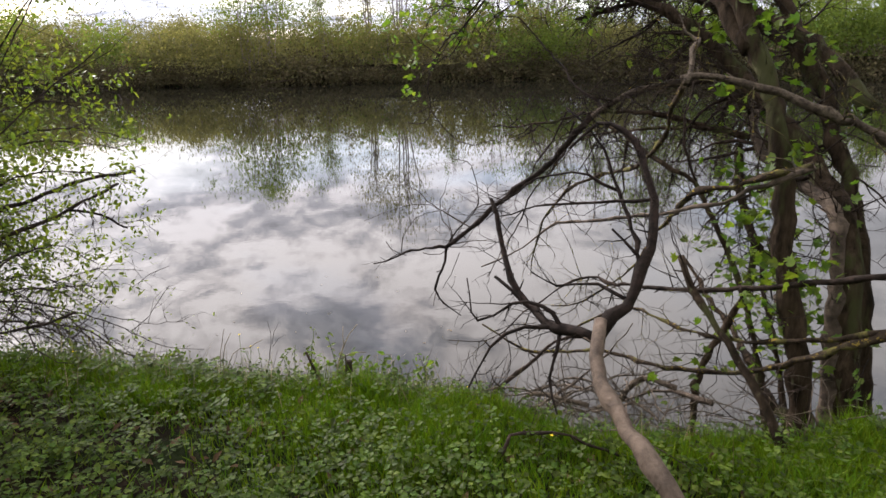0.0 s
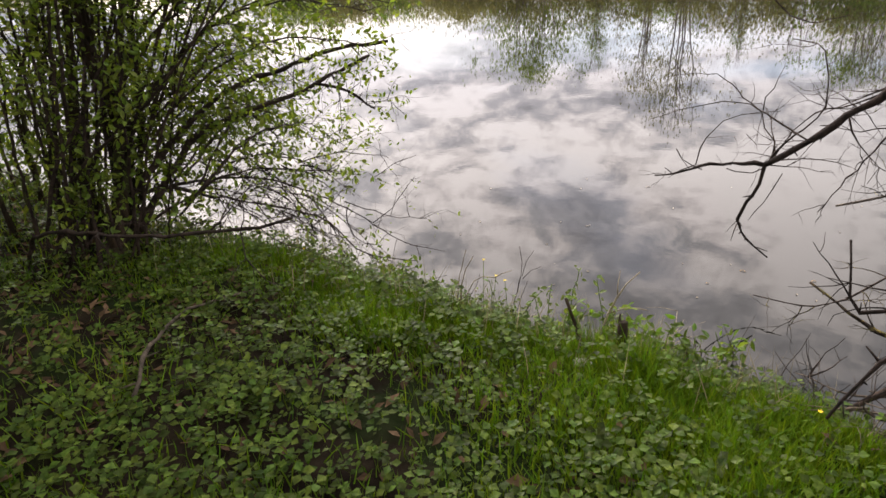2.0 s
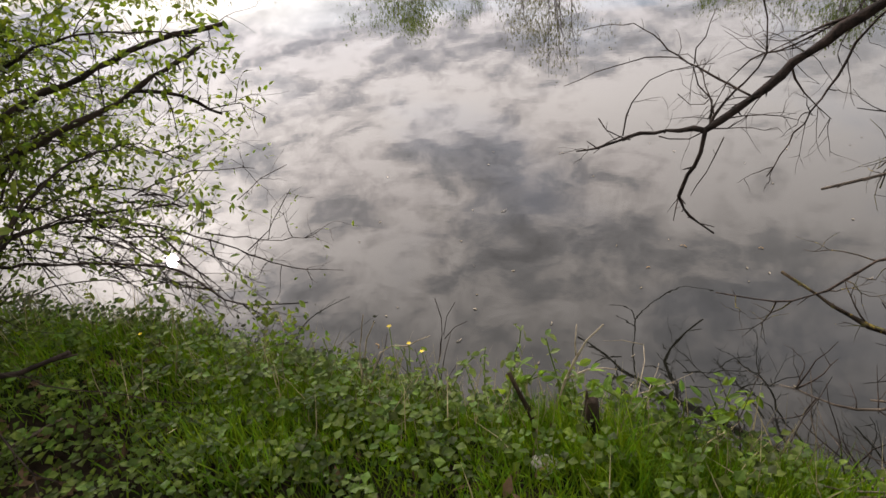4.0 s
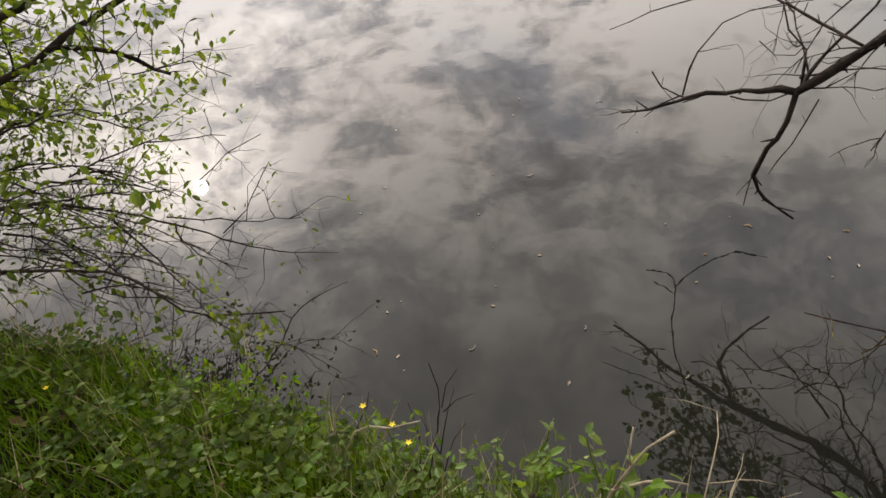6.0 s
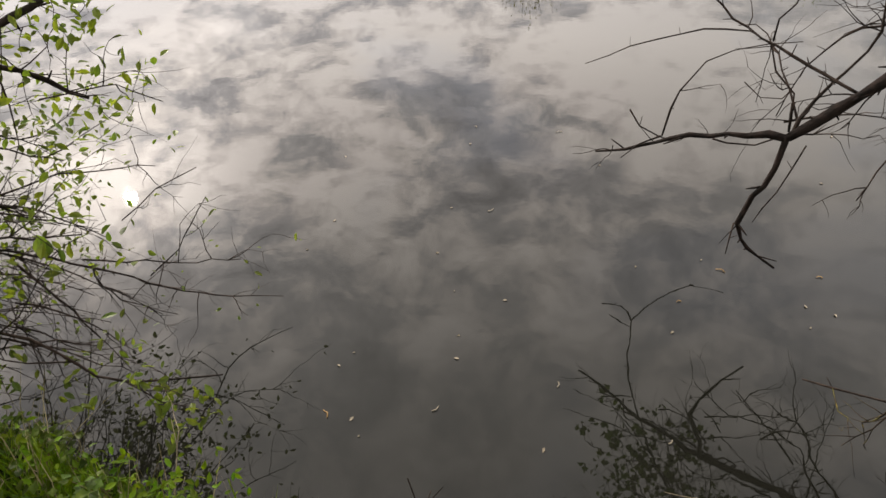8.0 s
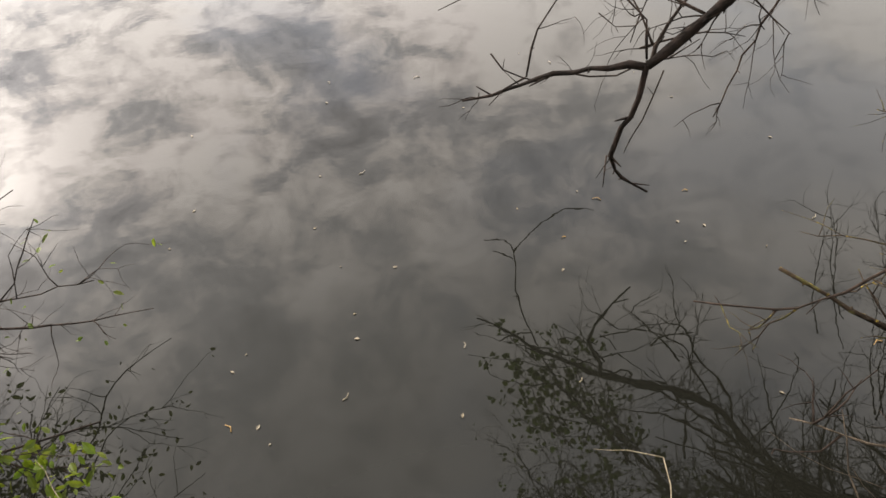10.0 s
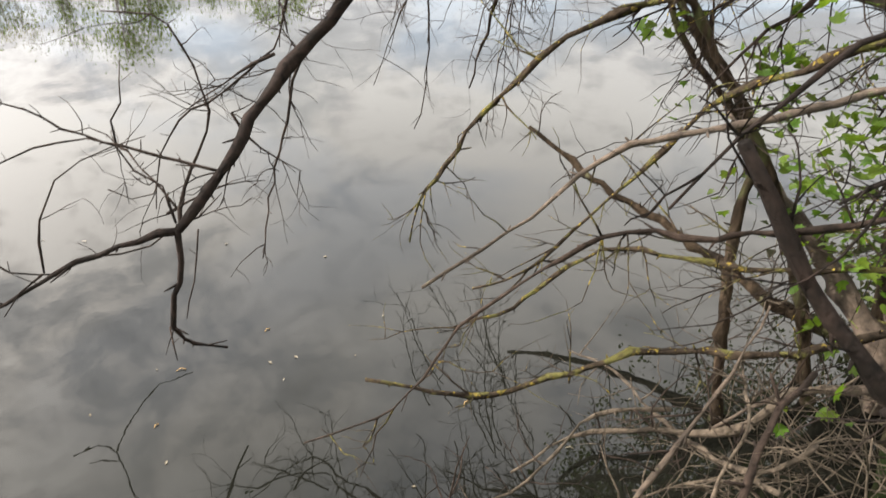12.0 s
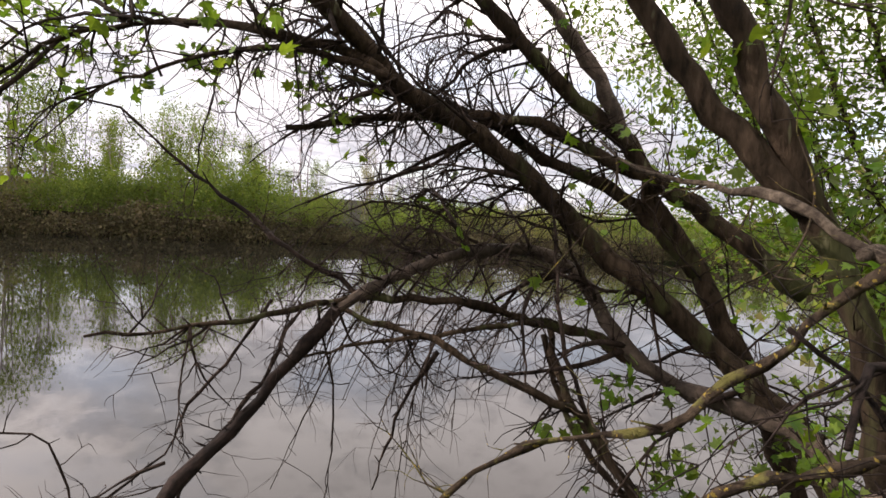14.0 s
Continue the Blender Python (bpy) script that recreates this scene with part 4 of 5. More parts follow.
limb("branch", lich, [(2.11, 3.95, 2.68), (2.18, 4.1, 2.76), (2.23, 4.27, 2.86), (2.34, 4.54, 2.9), (2.33, 4.79, 2.96), (2.33, 4.96, 3.07)], 0.02, 0.005, M_MOTTLE, "", 8, 0.15, lw, 10, 0.35, 1, 0.005, 0.3)
limb("branch", lich, [(2.75, 3.7, 2.25), (2.4, 3.9, 2.1), (2.26, 4.08, 2.03), (2.27, 4.31, 1.91), (2.26, 4.51, 1.77), (2.25, 4.67, 1.67), (2.18, 4.82, 1.43), (2.05, 4.97, 1.16), (1.74, 5.09, 0.89), (1.54, 5.22, 0.81)], 0.022, 0.005, M_LICHEN, "", 8, 0.3, lw, 14, 0.3, 1, 0.004, 0.3, (-0.1, 0.1, 0))
limb("branch", lich, [(3.2, 3.45, 1.4), (2.7, 3.95, 1.1), (2.35, 4.51, 0.95), (2.16, 4.9, 0.93), (1.98, 5.06, 0.82), (1.73, 5.16, 0.65), (1.54, 5.35, 0.51)], 0.02, 0.005, M_LICHEN, "", 8, 0.3, lw, 14, 0.25, 1, 0.004, 0.3)
limb("branch", lich, [(3.2, 3.45, 1.4), (2.6, 3.85, 0.95), (2.1, 4.2, 0.81), (2.02, 4.37, 0.77), (1.81, 4.58, 0.72), (1.55, 4.76, 0.62), (1.36, 4.89, 0.55), (1.17, 5.03, 0.58), (0.96, 5.2, 0.65)], 0.022, 0.008, M_LICHEN, "", 8, 0.3, lw, 10, 0.25, 1, 0.004, 0.3)
limb("branch", lich, [(3.1, 3.5, 1.7), (2.4, 3.95, 1.45), (1.9, 4.42, 1.31), (1.81, 4.59, 1.3), (1.7, 4.74, 1.24), (1.59, 4.81, 1.16), (1.44, 4.96, 0.96), (1.3, 5.04, 0.83), (1.14, 5.07, 0.65), (0.93, 5.09, 0.54), (0.67, 5.2, 0.5)], 0.018, 0.003, M_TWIG, "", 8, 0.2, lw, 22, 0.35, 1, 0.004, 0.3, (0, 0.2, 0.1))
limb("branch", lich, [(2.75, 3.7, 2.25), (2.3, 3.95, 1.98), (1.9, 4.2, 1.85), (1.49, 4.56, 1.71), (1.39, 4.64, 1.61), (1.27, 4.71, 1.5), (1.13, 4.78, 1.38), (0.96, 4.85, 1.29)], 0.016, 0.005, M_BROKEN, "", 8, 0.2, lw, 6, 0.2, 0, 0.003, 0.5)
lw.put("twig_mass", M_LICHEN, lich, "", "stuff")

snag = thing("snag", "thick broken dead snag slanting over the water", "branch", "broken snags", at=(3.1, 4.3, 0.3))
sw = Wood()
limb("stem", snag, [(3.15, 4.0, 0.4), (3.0, 4.37, 0.44), (3.03, 4.84, 0.52), (3.03, 5.22, 0.6), (2.96, 5.68, 0.72), (2.87, 6.14, 0.93)], 0.042, 0.012, M_BARK, "", 8, 0.15, sw, 14, 0.35, 1, 0.005, 0.2)
sw.put("twig_mass", M_TWIG, snag, "", "stuff")
snag2 = thing("snag", "short broken dead snag beside the trunk", "branch", "broken snags", at=(3.1, 4.1, 0.3))
limb("stem", snag2, [(3.05, 3.9, 0.35), (3.12, 4.14, 0.52), (3.18, 4.39, 0.69), (3.21, 4.68, 0.89), (3.22, 4.89, 1.03)], 0.06, 0.045, M_BROKEN, "", 8, 0.15)
snag3 = thing("snag", "dark forked snag leaning by the trunks", "branch", "broken snags", at=(2.45, 3.2, 0.9))
sw = Wood()
limb("stem", snag3, [(2.55, 3.0, 0.78), (2.47, 3.14, 1.0), (2.38, 3.33, 1.2), (2.28, 3.53, 1.38), (2.18, 3.73, 1.54), (2.15, 3.88, 1.69)], 0.032, 0.02, M_BARK, "", 8, 0.15, sw, 10, 0.35, 1, 0.005, 0.2)
sw.put("twig_mass", M_TWIG, snag3, "", "stuff")

# pale brushwood lying at the water's edge
random.seed(41)
BRUSH = [
    ([(1.3, 4.7, 0.3), (1.55, 4.62, 0.41), (1.76, 4.38, 0.49), (1.92, 4.15, 0.57), (2.01, 4.05, 0.79), (2.2, 3.9, 0.8)], 0.03, M_GREYWOOD),
    ([(0.95, 4.82, 0.25), (1.22, 4.64, 0.3), (1.45, 4.61, 0.39), (1.66, 4.59, 0.49), (1.9, 4.4, 0.5)], 0.016, M_GREYWOOD),
    ([(1.05, 3.95, 0.5), (1.25, 4.17, 0.42), (1.39, 4.24, 0.48), (1.59, 4.23, 0.64), (1.76, 4.21, 0.82), (1.88, 4.2, 0.97), (1.97, 4.2, 1.11)], 0.022, M_BROKEN),
    ([(1.01, 3.87, 0.64), (1.18, 3.8, 0.75), (1.3, 3.74, 0.84), (1.6, 3.6, 0.85)], 0.022, M_GREYWOOD),
    ([(1.48, 4.32, 0.35), (1.66, 4.18, 0.45), (1.78, 4.01, 0.56), (1.95, 3.9, 0.7)], 0.016, M_GREYWOOD),
    ([(2.4, 3.8, 0.75), (2.17, 4.05, 0.71), (2.05, 4.17, 0.59), (1.9, 4.27, 0.46)], 0.03, M_BROKEN),
    ([(1.7, 3.9, 0.65), (1.9, 4.35, 0.4), (2.1, 4.8, 0.3), (2.15, 5.1, 0.2)], 0.02, M_GREYWOOD),
    ([(1.35, 4.0, 0.55), (1.8, 4.1, 0.75), (2.2, 4.3, 0.7), (2.6, 4.4, 0.8)], 0.015, M_GREYWOOD),
]
for pts, r, m in BRUSH:
    e = thing("driftwood_branch", "pale dead branch in the brushwood at the water's edge", "branch", "brushwood", at=pts[0])
    dw = Wood()
    if pts[0][1] < pts[-1][1]:
        pts = pts[::-1]
    limb("stem", e, pts, r * 0.15, r * 0.65, m, "", 7, 0.25, dw, 14, 0.3, 1, 0.004, 0.1, kids=(1, 3))
    dw.put("twig_mass", M_GREYWOOD if random.random() < 0.6 else M_TWIG, e, "", "stuff")
pile = Wood()
for _ in range(170):
    x = random.uniform(1.1, 2.9)
    y = edge(x) + random.uniform(-0.35, 0.45)
    pile.twig(Vector((x, y, max(0.1, ground_z(x, y)) + random.uniform(0.02, 0.2))), Vector((random.gauss(-0.3, 0.8), random.gauss(0.3, 0.8), random.gauss(0.15, 0.3))), random.uniform(0.25, 0.6), random.uniform(0.002, 0.006), 1, kids=(1, 2))
tagged(pile.put("brushwood", M_GREYWOOD, None, "", "stuff"), "tangle of dry pale twigs at the water's edge", "brushwood")

# ---------------------------------------------------------------- the crooked dead branch
random.seed(51)
crook = thing("crooked_dead_tree", "crooked barkless dead branch arching out of the grass", "tree", at=(1.85, 2.05, 1.0))
cw = Wood()
limb("stem", crook, [(1.93, 1.85, 0.9), (1.86, 2.05, 1.05), (1.74, 2.25, 1.2), (1.66, 2.42, 1.29), (1.61, 2.6, 1.34), (1.55, 2.8, 1.37), (1.525, 2.98, 1.42), (1.54, 3.12, 1.48), (1.58, 3.24, 1.56)], 0.047, 0.033, M_PALE, "smooth pale barkless stem", 10, 0.07)
limb("branch", crook, [(1.57, 3.22, 1.48), (1.64, 3.28, 1.57), (1.72, 3.31, 1.61), (1.81, 3.4, 1.79), (1.87, 3.48, 1.96), (1.88, 3.57, 2.11), (1.81, 3.78, 2.4), (1.63, 3.92, 2.47), (1.48, 3.93, 2.33)], 0.034, 0.008, M_DEAD, "dark weathered branch", 9, 0.12, cw, 14, 0.4, 1, 0.005, 0.2, (-0.2, 0.2, 0))
for pts, r0, r1, n in (
    ([(1.57, 3.21, 1.46), (1.48, 3.26, 1.48), (1.38, 3.37, 1.46), (1.27, 3.54, 1.48), (1.15, 3.74, 1.6), (1.1, 3.9, 1.77), (1.03, 4.06, 2.01)], 0.03, 0.012, 10),
    ([(1.38, 3.37, 1.46), (1.21, 3.43, 1.44), (1.02, 3.39, 1.34), (0.9, 3.29, 1.14)], 0.014, 0.005, 5),
    ([(1.39, 3.35, 1.44), (1.37, 3.3, 1.37), (1.33, 3.21, 1.24), (1.36, 3.1, 1.1)], 0.012, 0.004, 4),
    ([(1.27, 3.54, 1.48), (1.15, 3.63, 1.56), (1.05, 3.71, 1.63)], 0.012, 0.009, 1),
    ([(1.81, 3.4, 1.79), (1.77, 3.62, 2.0), (1.74, 3.75, 2.12), (1.63, 3.91, 2.4), (1.47, 4.05, 2.55)], 0.014, 0.005, 8),
    ([(1.42, 3.33, 1.45), (1.36, 3.4, 1.54), (1.14, 3.49, 1.56), (0.95, 3.5, 1.44), (0.89, 3.63, 1.65)], 0.011, 0.004, 6),
    ([(1.73, 3.32, 1.64), (1.6, 3.47, 1.68), (1.39, 3.54, 1.64), (1.25, 3.62, 1.69)], 0.01, 0.004, 6),
    ([(1.88, 3.57, 2.11), (1.61, 3.68, 2.07), (1.35, 3.8, 2.03), (1.08, 3.9, 1.94)], 0.01, 0.003, 7),
    ([(1.78, 3.43, 1.86), (1.73, 3.51, 1.91), (1.67, 3.54, 1.96)], 0.011, 0.006, 1),
    ([(1.74, 3.75, 2.12), (1.5, 3.9, 2.2), (1.25, 4.05, 2.1), (1.0, 4.15, 1.85)], 0.009, 0.003, 6),
):
    limb("branch", crook, pts, r0, r1, M_DEAD, "", 7, 0.15, cw, n, 0.26, 1, 0.0035, 0.15, (-0.2, 0.1, 0), kids=(1, 3))
cw.put("twig_mass", M_DEAD, crook, "fine dark dead twigs", "stuff")

for label, pts, r, mat in (
    ("dark dead branch lying in the grass", [(1.06, 2.92, 1.0), (1.12, 3.01, 1.08), (1.34, 3.08, 1.05), (1.5, 3.05, 1.02), (1.63, 3.02, 0.98), (1.75, 2.95, 0.95)], 0.012, M_TWIG),
    ("pale bent stick lying under the shrub", [(-1.42, 2.44, 1.22), (-1.65, 2.72, 1.2), (-1.85, 3.1, 1.12), (-1.8, 3.25, 1.1), (-1.78, 3.5, 1.02)], 0.009, M_GREYWOOD),
    ("dead bough reaching from the brink to the water", [(0.86, 3.6, 0.74), (1.0, 3.75, 0.85), (1.25, 3.9, 1.0), (1.45, 3.95, 1.15), (1.7, 3.95, 1.2)], 0.018, M_TWIG),
):
    e = thing("fallen_stick", label, "stick", "fallen sticks", at=pts[0])
    dw = Wood()
    pts = [(x, y, z - 0.05) for x, y, z in pts]
    limb("stem", e, pts, r, r * 0.5, mat, "", 7, 0.14, dw, 4, 0.2, 0, 0.003, 0.3)
    dw.put("twig_mass", mat, e, "", "stuff")

# ---------------------------------------------------------------- the bush upstream
random.seed(61)
np.random.seed(61)
bush = thing("riverside_shrub", "many-stemmed shrub in new leaf at the bank's brink", "bush", at=(-3.0, 3.5, 0.8))
bw, bt = Wood(), []
limb("trunk", bush, [(-2.92, 3.4, 0.7), (-2.99, 3.61, 1.05), (-3.03, 3.77, 1.33), (-3.07, 3.9, 1.76), (-3.14, 3.89, 2.07), (-3.15, 3.93, 2.42), (-3.13, 3.97, 2.9), (-3.0, 4.1, 3.8)], 0.055, 0.02, M_BARK, "dark main stem", 9, 0.08, bw, 14, 0.6, 2, 0.006, 0.3, tips=bt)
for pts, r0, r1 in (
    ([(-3.0, 3.76, 1.26), (-2.87, 4.23, 1.59), (-2.76, 4.54, 1.76), (-2.54, 4.89, 1.86), (-2.27, 5.23, 1.94), (-2.02, 5.5, 1.95)], 0.024, 0.012),
    ([(-2.94, 3.69, 1.02), (-2.84, 4.23, 1.5), (-2.68, 4.57, 1.61), (-2.48, 4.9, 1.68), (-2.27, 5.2, 1.79), (-2.2, 5.5, 1.84)], 0.024, 0.012),
    ([(-2.4, 5.05, 1.73), (-2.2, 5.18, 1.64), (-2.05, 5.28, 1.5)], 0.01, 0.007),
    ([(-3.2, 3.15, 1.0), (-2.8, 3.05, 1.35), (-2.15, 3.0, 1.47), (-1.79, 3.04, 1.51), (-1.48, 3.08, 1.56), (-1.3, 3.12, 1.59), (-1.14, 3.16, 1.64)], 0.013, 0.007),
    ([(-2.85, 3.97, 1.27), (-2.69, 4.17, 1.15), (-2.44, 4.42, 1.01), (-2.19, 4.58, 0.9), (-2.04, 4.63, 0.78), (-1.85, 4.67, 0.61), (-1.53, 4.83, 0.53)], 0.011, 0.003),
    ([(-2.99, 3.62, 1.0), (-2.78, 4.02, 1.18), (-2.63, 4.36, 1.26), (-2.34, 4.72, 1.18), (-2.01, 4.94, 1.1)], 0.012, 0.003),
):
    limb("branch", bush, pts, r0, r1, M_TWIG, "dark dead branch", 7, 0.14, bw, 12, 0.35, 1, 0.0035, 0.3, (0.2, 0.2, 0), tips=bt if r0 < 0.013 else None)
for k in range(40):
    bx, by = random.gauss(-3.15, 0.2), random.uniform(3.2, 3.9)
    a = random.gauss(0.2, 0.75)
    h = random.uniform(1.6, 3.6)
    out = random.uniform(0.2, 1.1)
    pts = [(bx, by, ground_z(bx, by) - 0.05), (bx + a * 0.2, by + out * 0.2, 1.5), (bx + a * 0.5, by + out * 0.6, 1.0 + h * 0.55), (bx + a * 0.9, by + out * 1.1, 0.9 + h), (bx + a * 1.2, by + out * 1.5, 0.9 + h * 1.25)]
    limb("stem", bush, pts, random.uniform(0.007, 0.015), 0.003, M_TWIG, "", 6, 0.08, bw, 11, 0.5, 2, 0.0032, 0.15, (0.15, 0.25, 0.0), tips=bt, kids=(1, 3), wobble=0.004)
for k in range(20):
    bx, by = random.gauss(-3.0, 0.25), random.uniform(3.7, 4.2)
    z0, reach = random.uniform(0.9, 1.9), random.uniform(0.8, 1.5)
    a = random.uniform(-0.4, 0.38)
    pts = [(bx, by, z0), (bx + a * 0.4, by + reach * 0.45, z0 + 0.25), (bx + a * 0.9, by + reach * 0.85, z0 + 0.2), (bx + a * 1.3, by + reach * 1.15, z0 - 0.1)]
    limb("branch", bush, pts, 0.009, 0.003, M_TWIG, "", 6, 0.08, bw, 12, 0.42, 1, 0.003, 0.25, (0.15, 0.2, 0), tips=bt, kids=(1, 3))
for pts in (
    [(-3.0, 3.9, 2.0), (-2.95, 4.7, 2.4), (-2.8, 5.2, 2.65), (-2.4, 5.5, 2.68), (-1.95, 5.6, 2.52)],
    [(-3.0, 4.0, 2.2), (-3.0, 4.7, 2.75), (-2.9, 5.2, 2.92), (-2.5, 5.5, 2.9)],
    [(-2.9, 3.9, 1.8), (-2.85, 4.7, 2.2), (-2.5, 5.3, 2.35), (-2.0, 5.6, 2.2)],
    [(-2.95, 3.9, 1.7), (-2.75, 4.3, 2.1), (-2.45, 4.6, 2.3), (-2.05, 4.8, 2.3), (-1.8, 5.0, 2.2)],
    [(-2.95, 3.9, 1.5), (-2.7, 4.3, 1.9), (-2.3, 4.7, 2.1), (-1.85, 5.0, 2.0)],
    [(-2.9, 3.8, 1.9), (-2.6, 4.2, 2.4), (-2.2, 4.5, 2.6), (-1.9, 4.7, 2.6)],
    [(-3.05, 3.9, 1.9), (-2.9, 4.2, 2.3), (-2.7, 4.5, 2.5), (-2.4, 4.8, 2.45)],
    [(-3.1, 3.9, 2.4), (-3.2, 4.5, 2.9), (-3.15, 5.0, 3.1), (-2.9, 5.4, 3.15)],
):
    limb("branch", bush, pts, 0.011, 0.003, M_TWIG, "", 6, 0.1, bw, 20, 0.36, 1, 0.003, 0.3, (0.15, 0.1, 0.05), tips=bt, kids=(1, 3))
bare = []
for pts, r0, n in (
    ([(-3.0, 3.9, 1.25), (-2.97, 4.5, 1.12), (-2.93, 4.9, 0.98), (-2.71, 5.07, 0.86), (-2.41, 5.24, 0.66), (-2.19, 5.41, 0.42), (-2.07, 5.58, 0.23), (-1.78, 5.75, 0.12)], 0.013, 16),
    ([(-2.41, 5.24, 0.66), (-2.46, 5.35, 0.36), (-2.29, 5.5, 0.14)], 0.005, 4),
    ([(-3.2, 3.9, 1.1), (-3.45, 4.5, 0.6), (-3.51, 5.0, 0.4), (-3.3, 5.13, 0.36), (-2.98, 5.27, 0.27), (-2.65, 5.4, 0.12)], 0.009, 10),
    ([(-2.31, 5.45, 0.45), (-2.15, 5.52, 0.58), (-1.94, 5.6, 0.86)], 0.004, 3),
    ([(-2.38, 5.2, 0.73), (-2.15, 5.5, 0.52), (-1.86, 5.6, 0.49)], 0.005, 4),
    ([(-2.07, 5.2, 0.99), (-1.97, 5.35, 1.05), (-1.86, 5.5, 1.08)], 0.003, 2),
    ([(-1.98, 5.0, 1.62), (-1.9, 5.2, 1.59), (-1.91, 5.5, 1.39)], 0.003, 2),
):
    limb("branch", bush, pts, r0, 0.002, M_TWIG, "bare drooping branch", 6, 0.12, bw, n, 0.32, 1, 0.003, 0.25, (0.1, 0.15, -0.15), tips=bare, kids=(1, 3))
for k in range(34):
    p = Vector((random.uniform(-3.3, -2.35), random.uniform(4.5, 5.15), random.uniform(0.7, 1.3)))
    d = Vector((random.gauss(0.3, 0.3), random.gauss(0.6, 0.25), random.gauss(-0.75, 0.25))).normalized()
    q = min(random.uniform(0.5, 1.0), (p.z - 0.12) / max(0.3, -d.z))
    pts = [p, p + d * (q * 0.5) + Vector((0, 0, 0.06)), p + d * q]
    limb("branch", bush, pts, random.uniform(0.004, 0.007), 0.002, M_TWIG, "", 5, 0.12, bw, 6, 0.3, 1, 0.0026, 0.2, (0.1, 0.15, -0.1), tips=bare, kids=(1, 3))
leaves_at("foliage", [t for t in bare if t[0].z > 0.1], 2, 0.04, OVAL, M_LEAF_BUSH, bush, "sparse small leaves", 0.03, 0.1)
bw.put("twig_mass", M_TWIG, bush, "fine dark twigs", "stuff")
leaves_at("foliage", bt, 5, 0.05, OVAL, M_LEAF_BUSH, bush, "small yellow-green spring leaves", 0.045, 0.62)

# thin stems and shoots further along the bank
thicket = thing("thicket", "tangle of thin dark stems and new leaves", "bush", at=(-4.8, 3.4, 1.0))
bw, bt = Wood(), []
for k in range(84):
    bx, by = random.uniform(-8.0, -3.4), random.uniform(2.2, 4.6)
    pts = [(bx, by, ground_z(bx, by) - 0.05), (bx + random.gauss(0, 0.15), by + 0.1, 1.8), (bx + random.gauss(0, 0.35), by + random.gauss(0.2, 0.3), 3.0), (bx + random.gauss(0, 0.6), by + random.gauss(0.3, 0.4), 4.4)]
    limb("stem", thicket, pts, random.uniform(0.008, 0.022), 0.004, M_BARK, "", 5, 0.1, bw, 10, 0.6, 2, 0.004, 0.1, (0, 0.1, 0), tips=bt, kids=(1, 3))
bw.put("twig_mass", M_TWIG, thicket, "", "stuff")
leaves_at("foliage", bt, 5, 0.062, SMALL, M_LEAF_BUSH, thicket, "yellow-green leaves", 0.07, 0.8)

# ---------------------------------------------------------------- stump, stick and small things on the brink
random.seed(71)
np.random.seed(71)
stump = thing("stump", "small dark broken stump in the grass", "stump", at=(0.13, 3.79, 0.7))
w = Wood()
w.tube([Vector((0.13, 3.79, 0.6)), Vector((0.13, 3.79, 0.8)), Vector((0.125, 3.785, 0.92)), Vector((0.13, 3.79, 1.035))], 0.034, 0.022, 8, 0.14)
w.tube([Vector((0.11, 3.8, 0.95)), Vector((0.11, 3.8, 1.07))], 0.01, 0.004, 5)
w.put("wood", M_BARK, stump)
stick = thing("stick", "thin dark stick leaning in the grass", "stick", at=(-0.05, 3.78, 0.7))
w = Wood()
w.tube(spline([(0.02, 3.76, 0.68), (-0.06, 3.8, 0.87), (-0.157, 3.848, 1.068)], 0.06, 0.004), 0.012, 0.008, 6, 0.1)
w.put("wood", M_BARK, stick)
stone = thing("stone", "pale rounded stone beside the stump", "stone", at=(-0.02, 3.66, 0.75))
bm = bmesh.new()
bmesh.ops.create_icosphere(bm, subdivisions=2, radius=0.042)
for v in bm.verts:
    v.co *= 1 + 0.2 * noise.noise(v.co * 14)
    v.co = Vector((v.co.x * 1.25, v.co.y, v.co.z * 0.7)) + Vector((-0.02, 3.66, ground_z(-0.02, 3.66) + 0.02))
me = bpy.data.meshes.new("stone")
bm.to_mesh(me)
bm.free()
me.materials.append(M_STONE)
ob = new("rock", me)
ob.parent = stone
ob.matrix_parent_inverse = Matrix.Translation(-stone.location)

for x, y, h, n, mat in ((-1.0, 4.18, 0.45, 5, M_TWIG), (-0.55, 4.12, 0.5, 4, M_TWIG), (0.5, 3.98, 0.35, 4, M_TWIG), (0.75, 3.95, 0.4, 5, M_TWIG), (-1.4, 4.25, 0.4, 6, M_DRY), (1.0, 3.9, 0.4, 5, M_TWIG), (-0.1, 4.1, 0.35, 4, M_DRY),
                        (0.3, 4.05, 0.4, 5, M_DRY), (1.25, 3.9, 0.45, 5, M_DRY), (-0.75, 4.16, 0.35, 4, M_DRY)):
    e = thing("dry_weed", "bare dry weed stalks on the brink", "weed", "dry weeds", at=(x, y, ground_z(x, y)))
    for _ in range(n):
        w = Wood()
        w.twig(Vector((x + random.gauss(0, 0.06), y + random.gauss(0, 0.04), ground_z(x, y) - 0.03)), Vector((random.gauss(0, 0.35), random.gauss(0.1, 0.3), 1)), h * random.uniform(0.6, 1.2), 0.004, 1, crook=0.2, kids=(1, 2))
        w.put("stalk", mat, e)

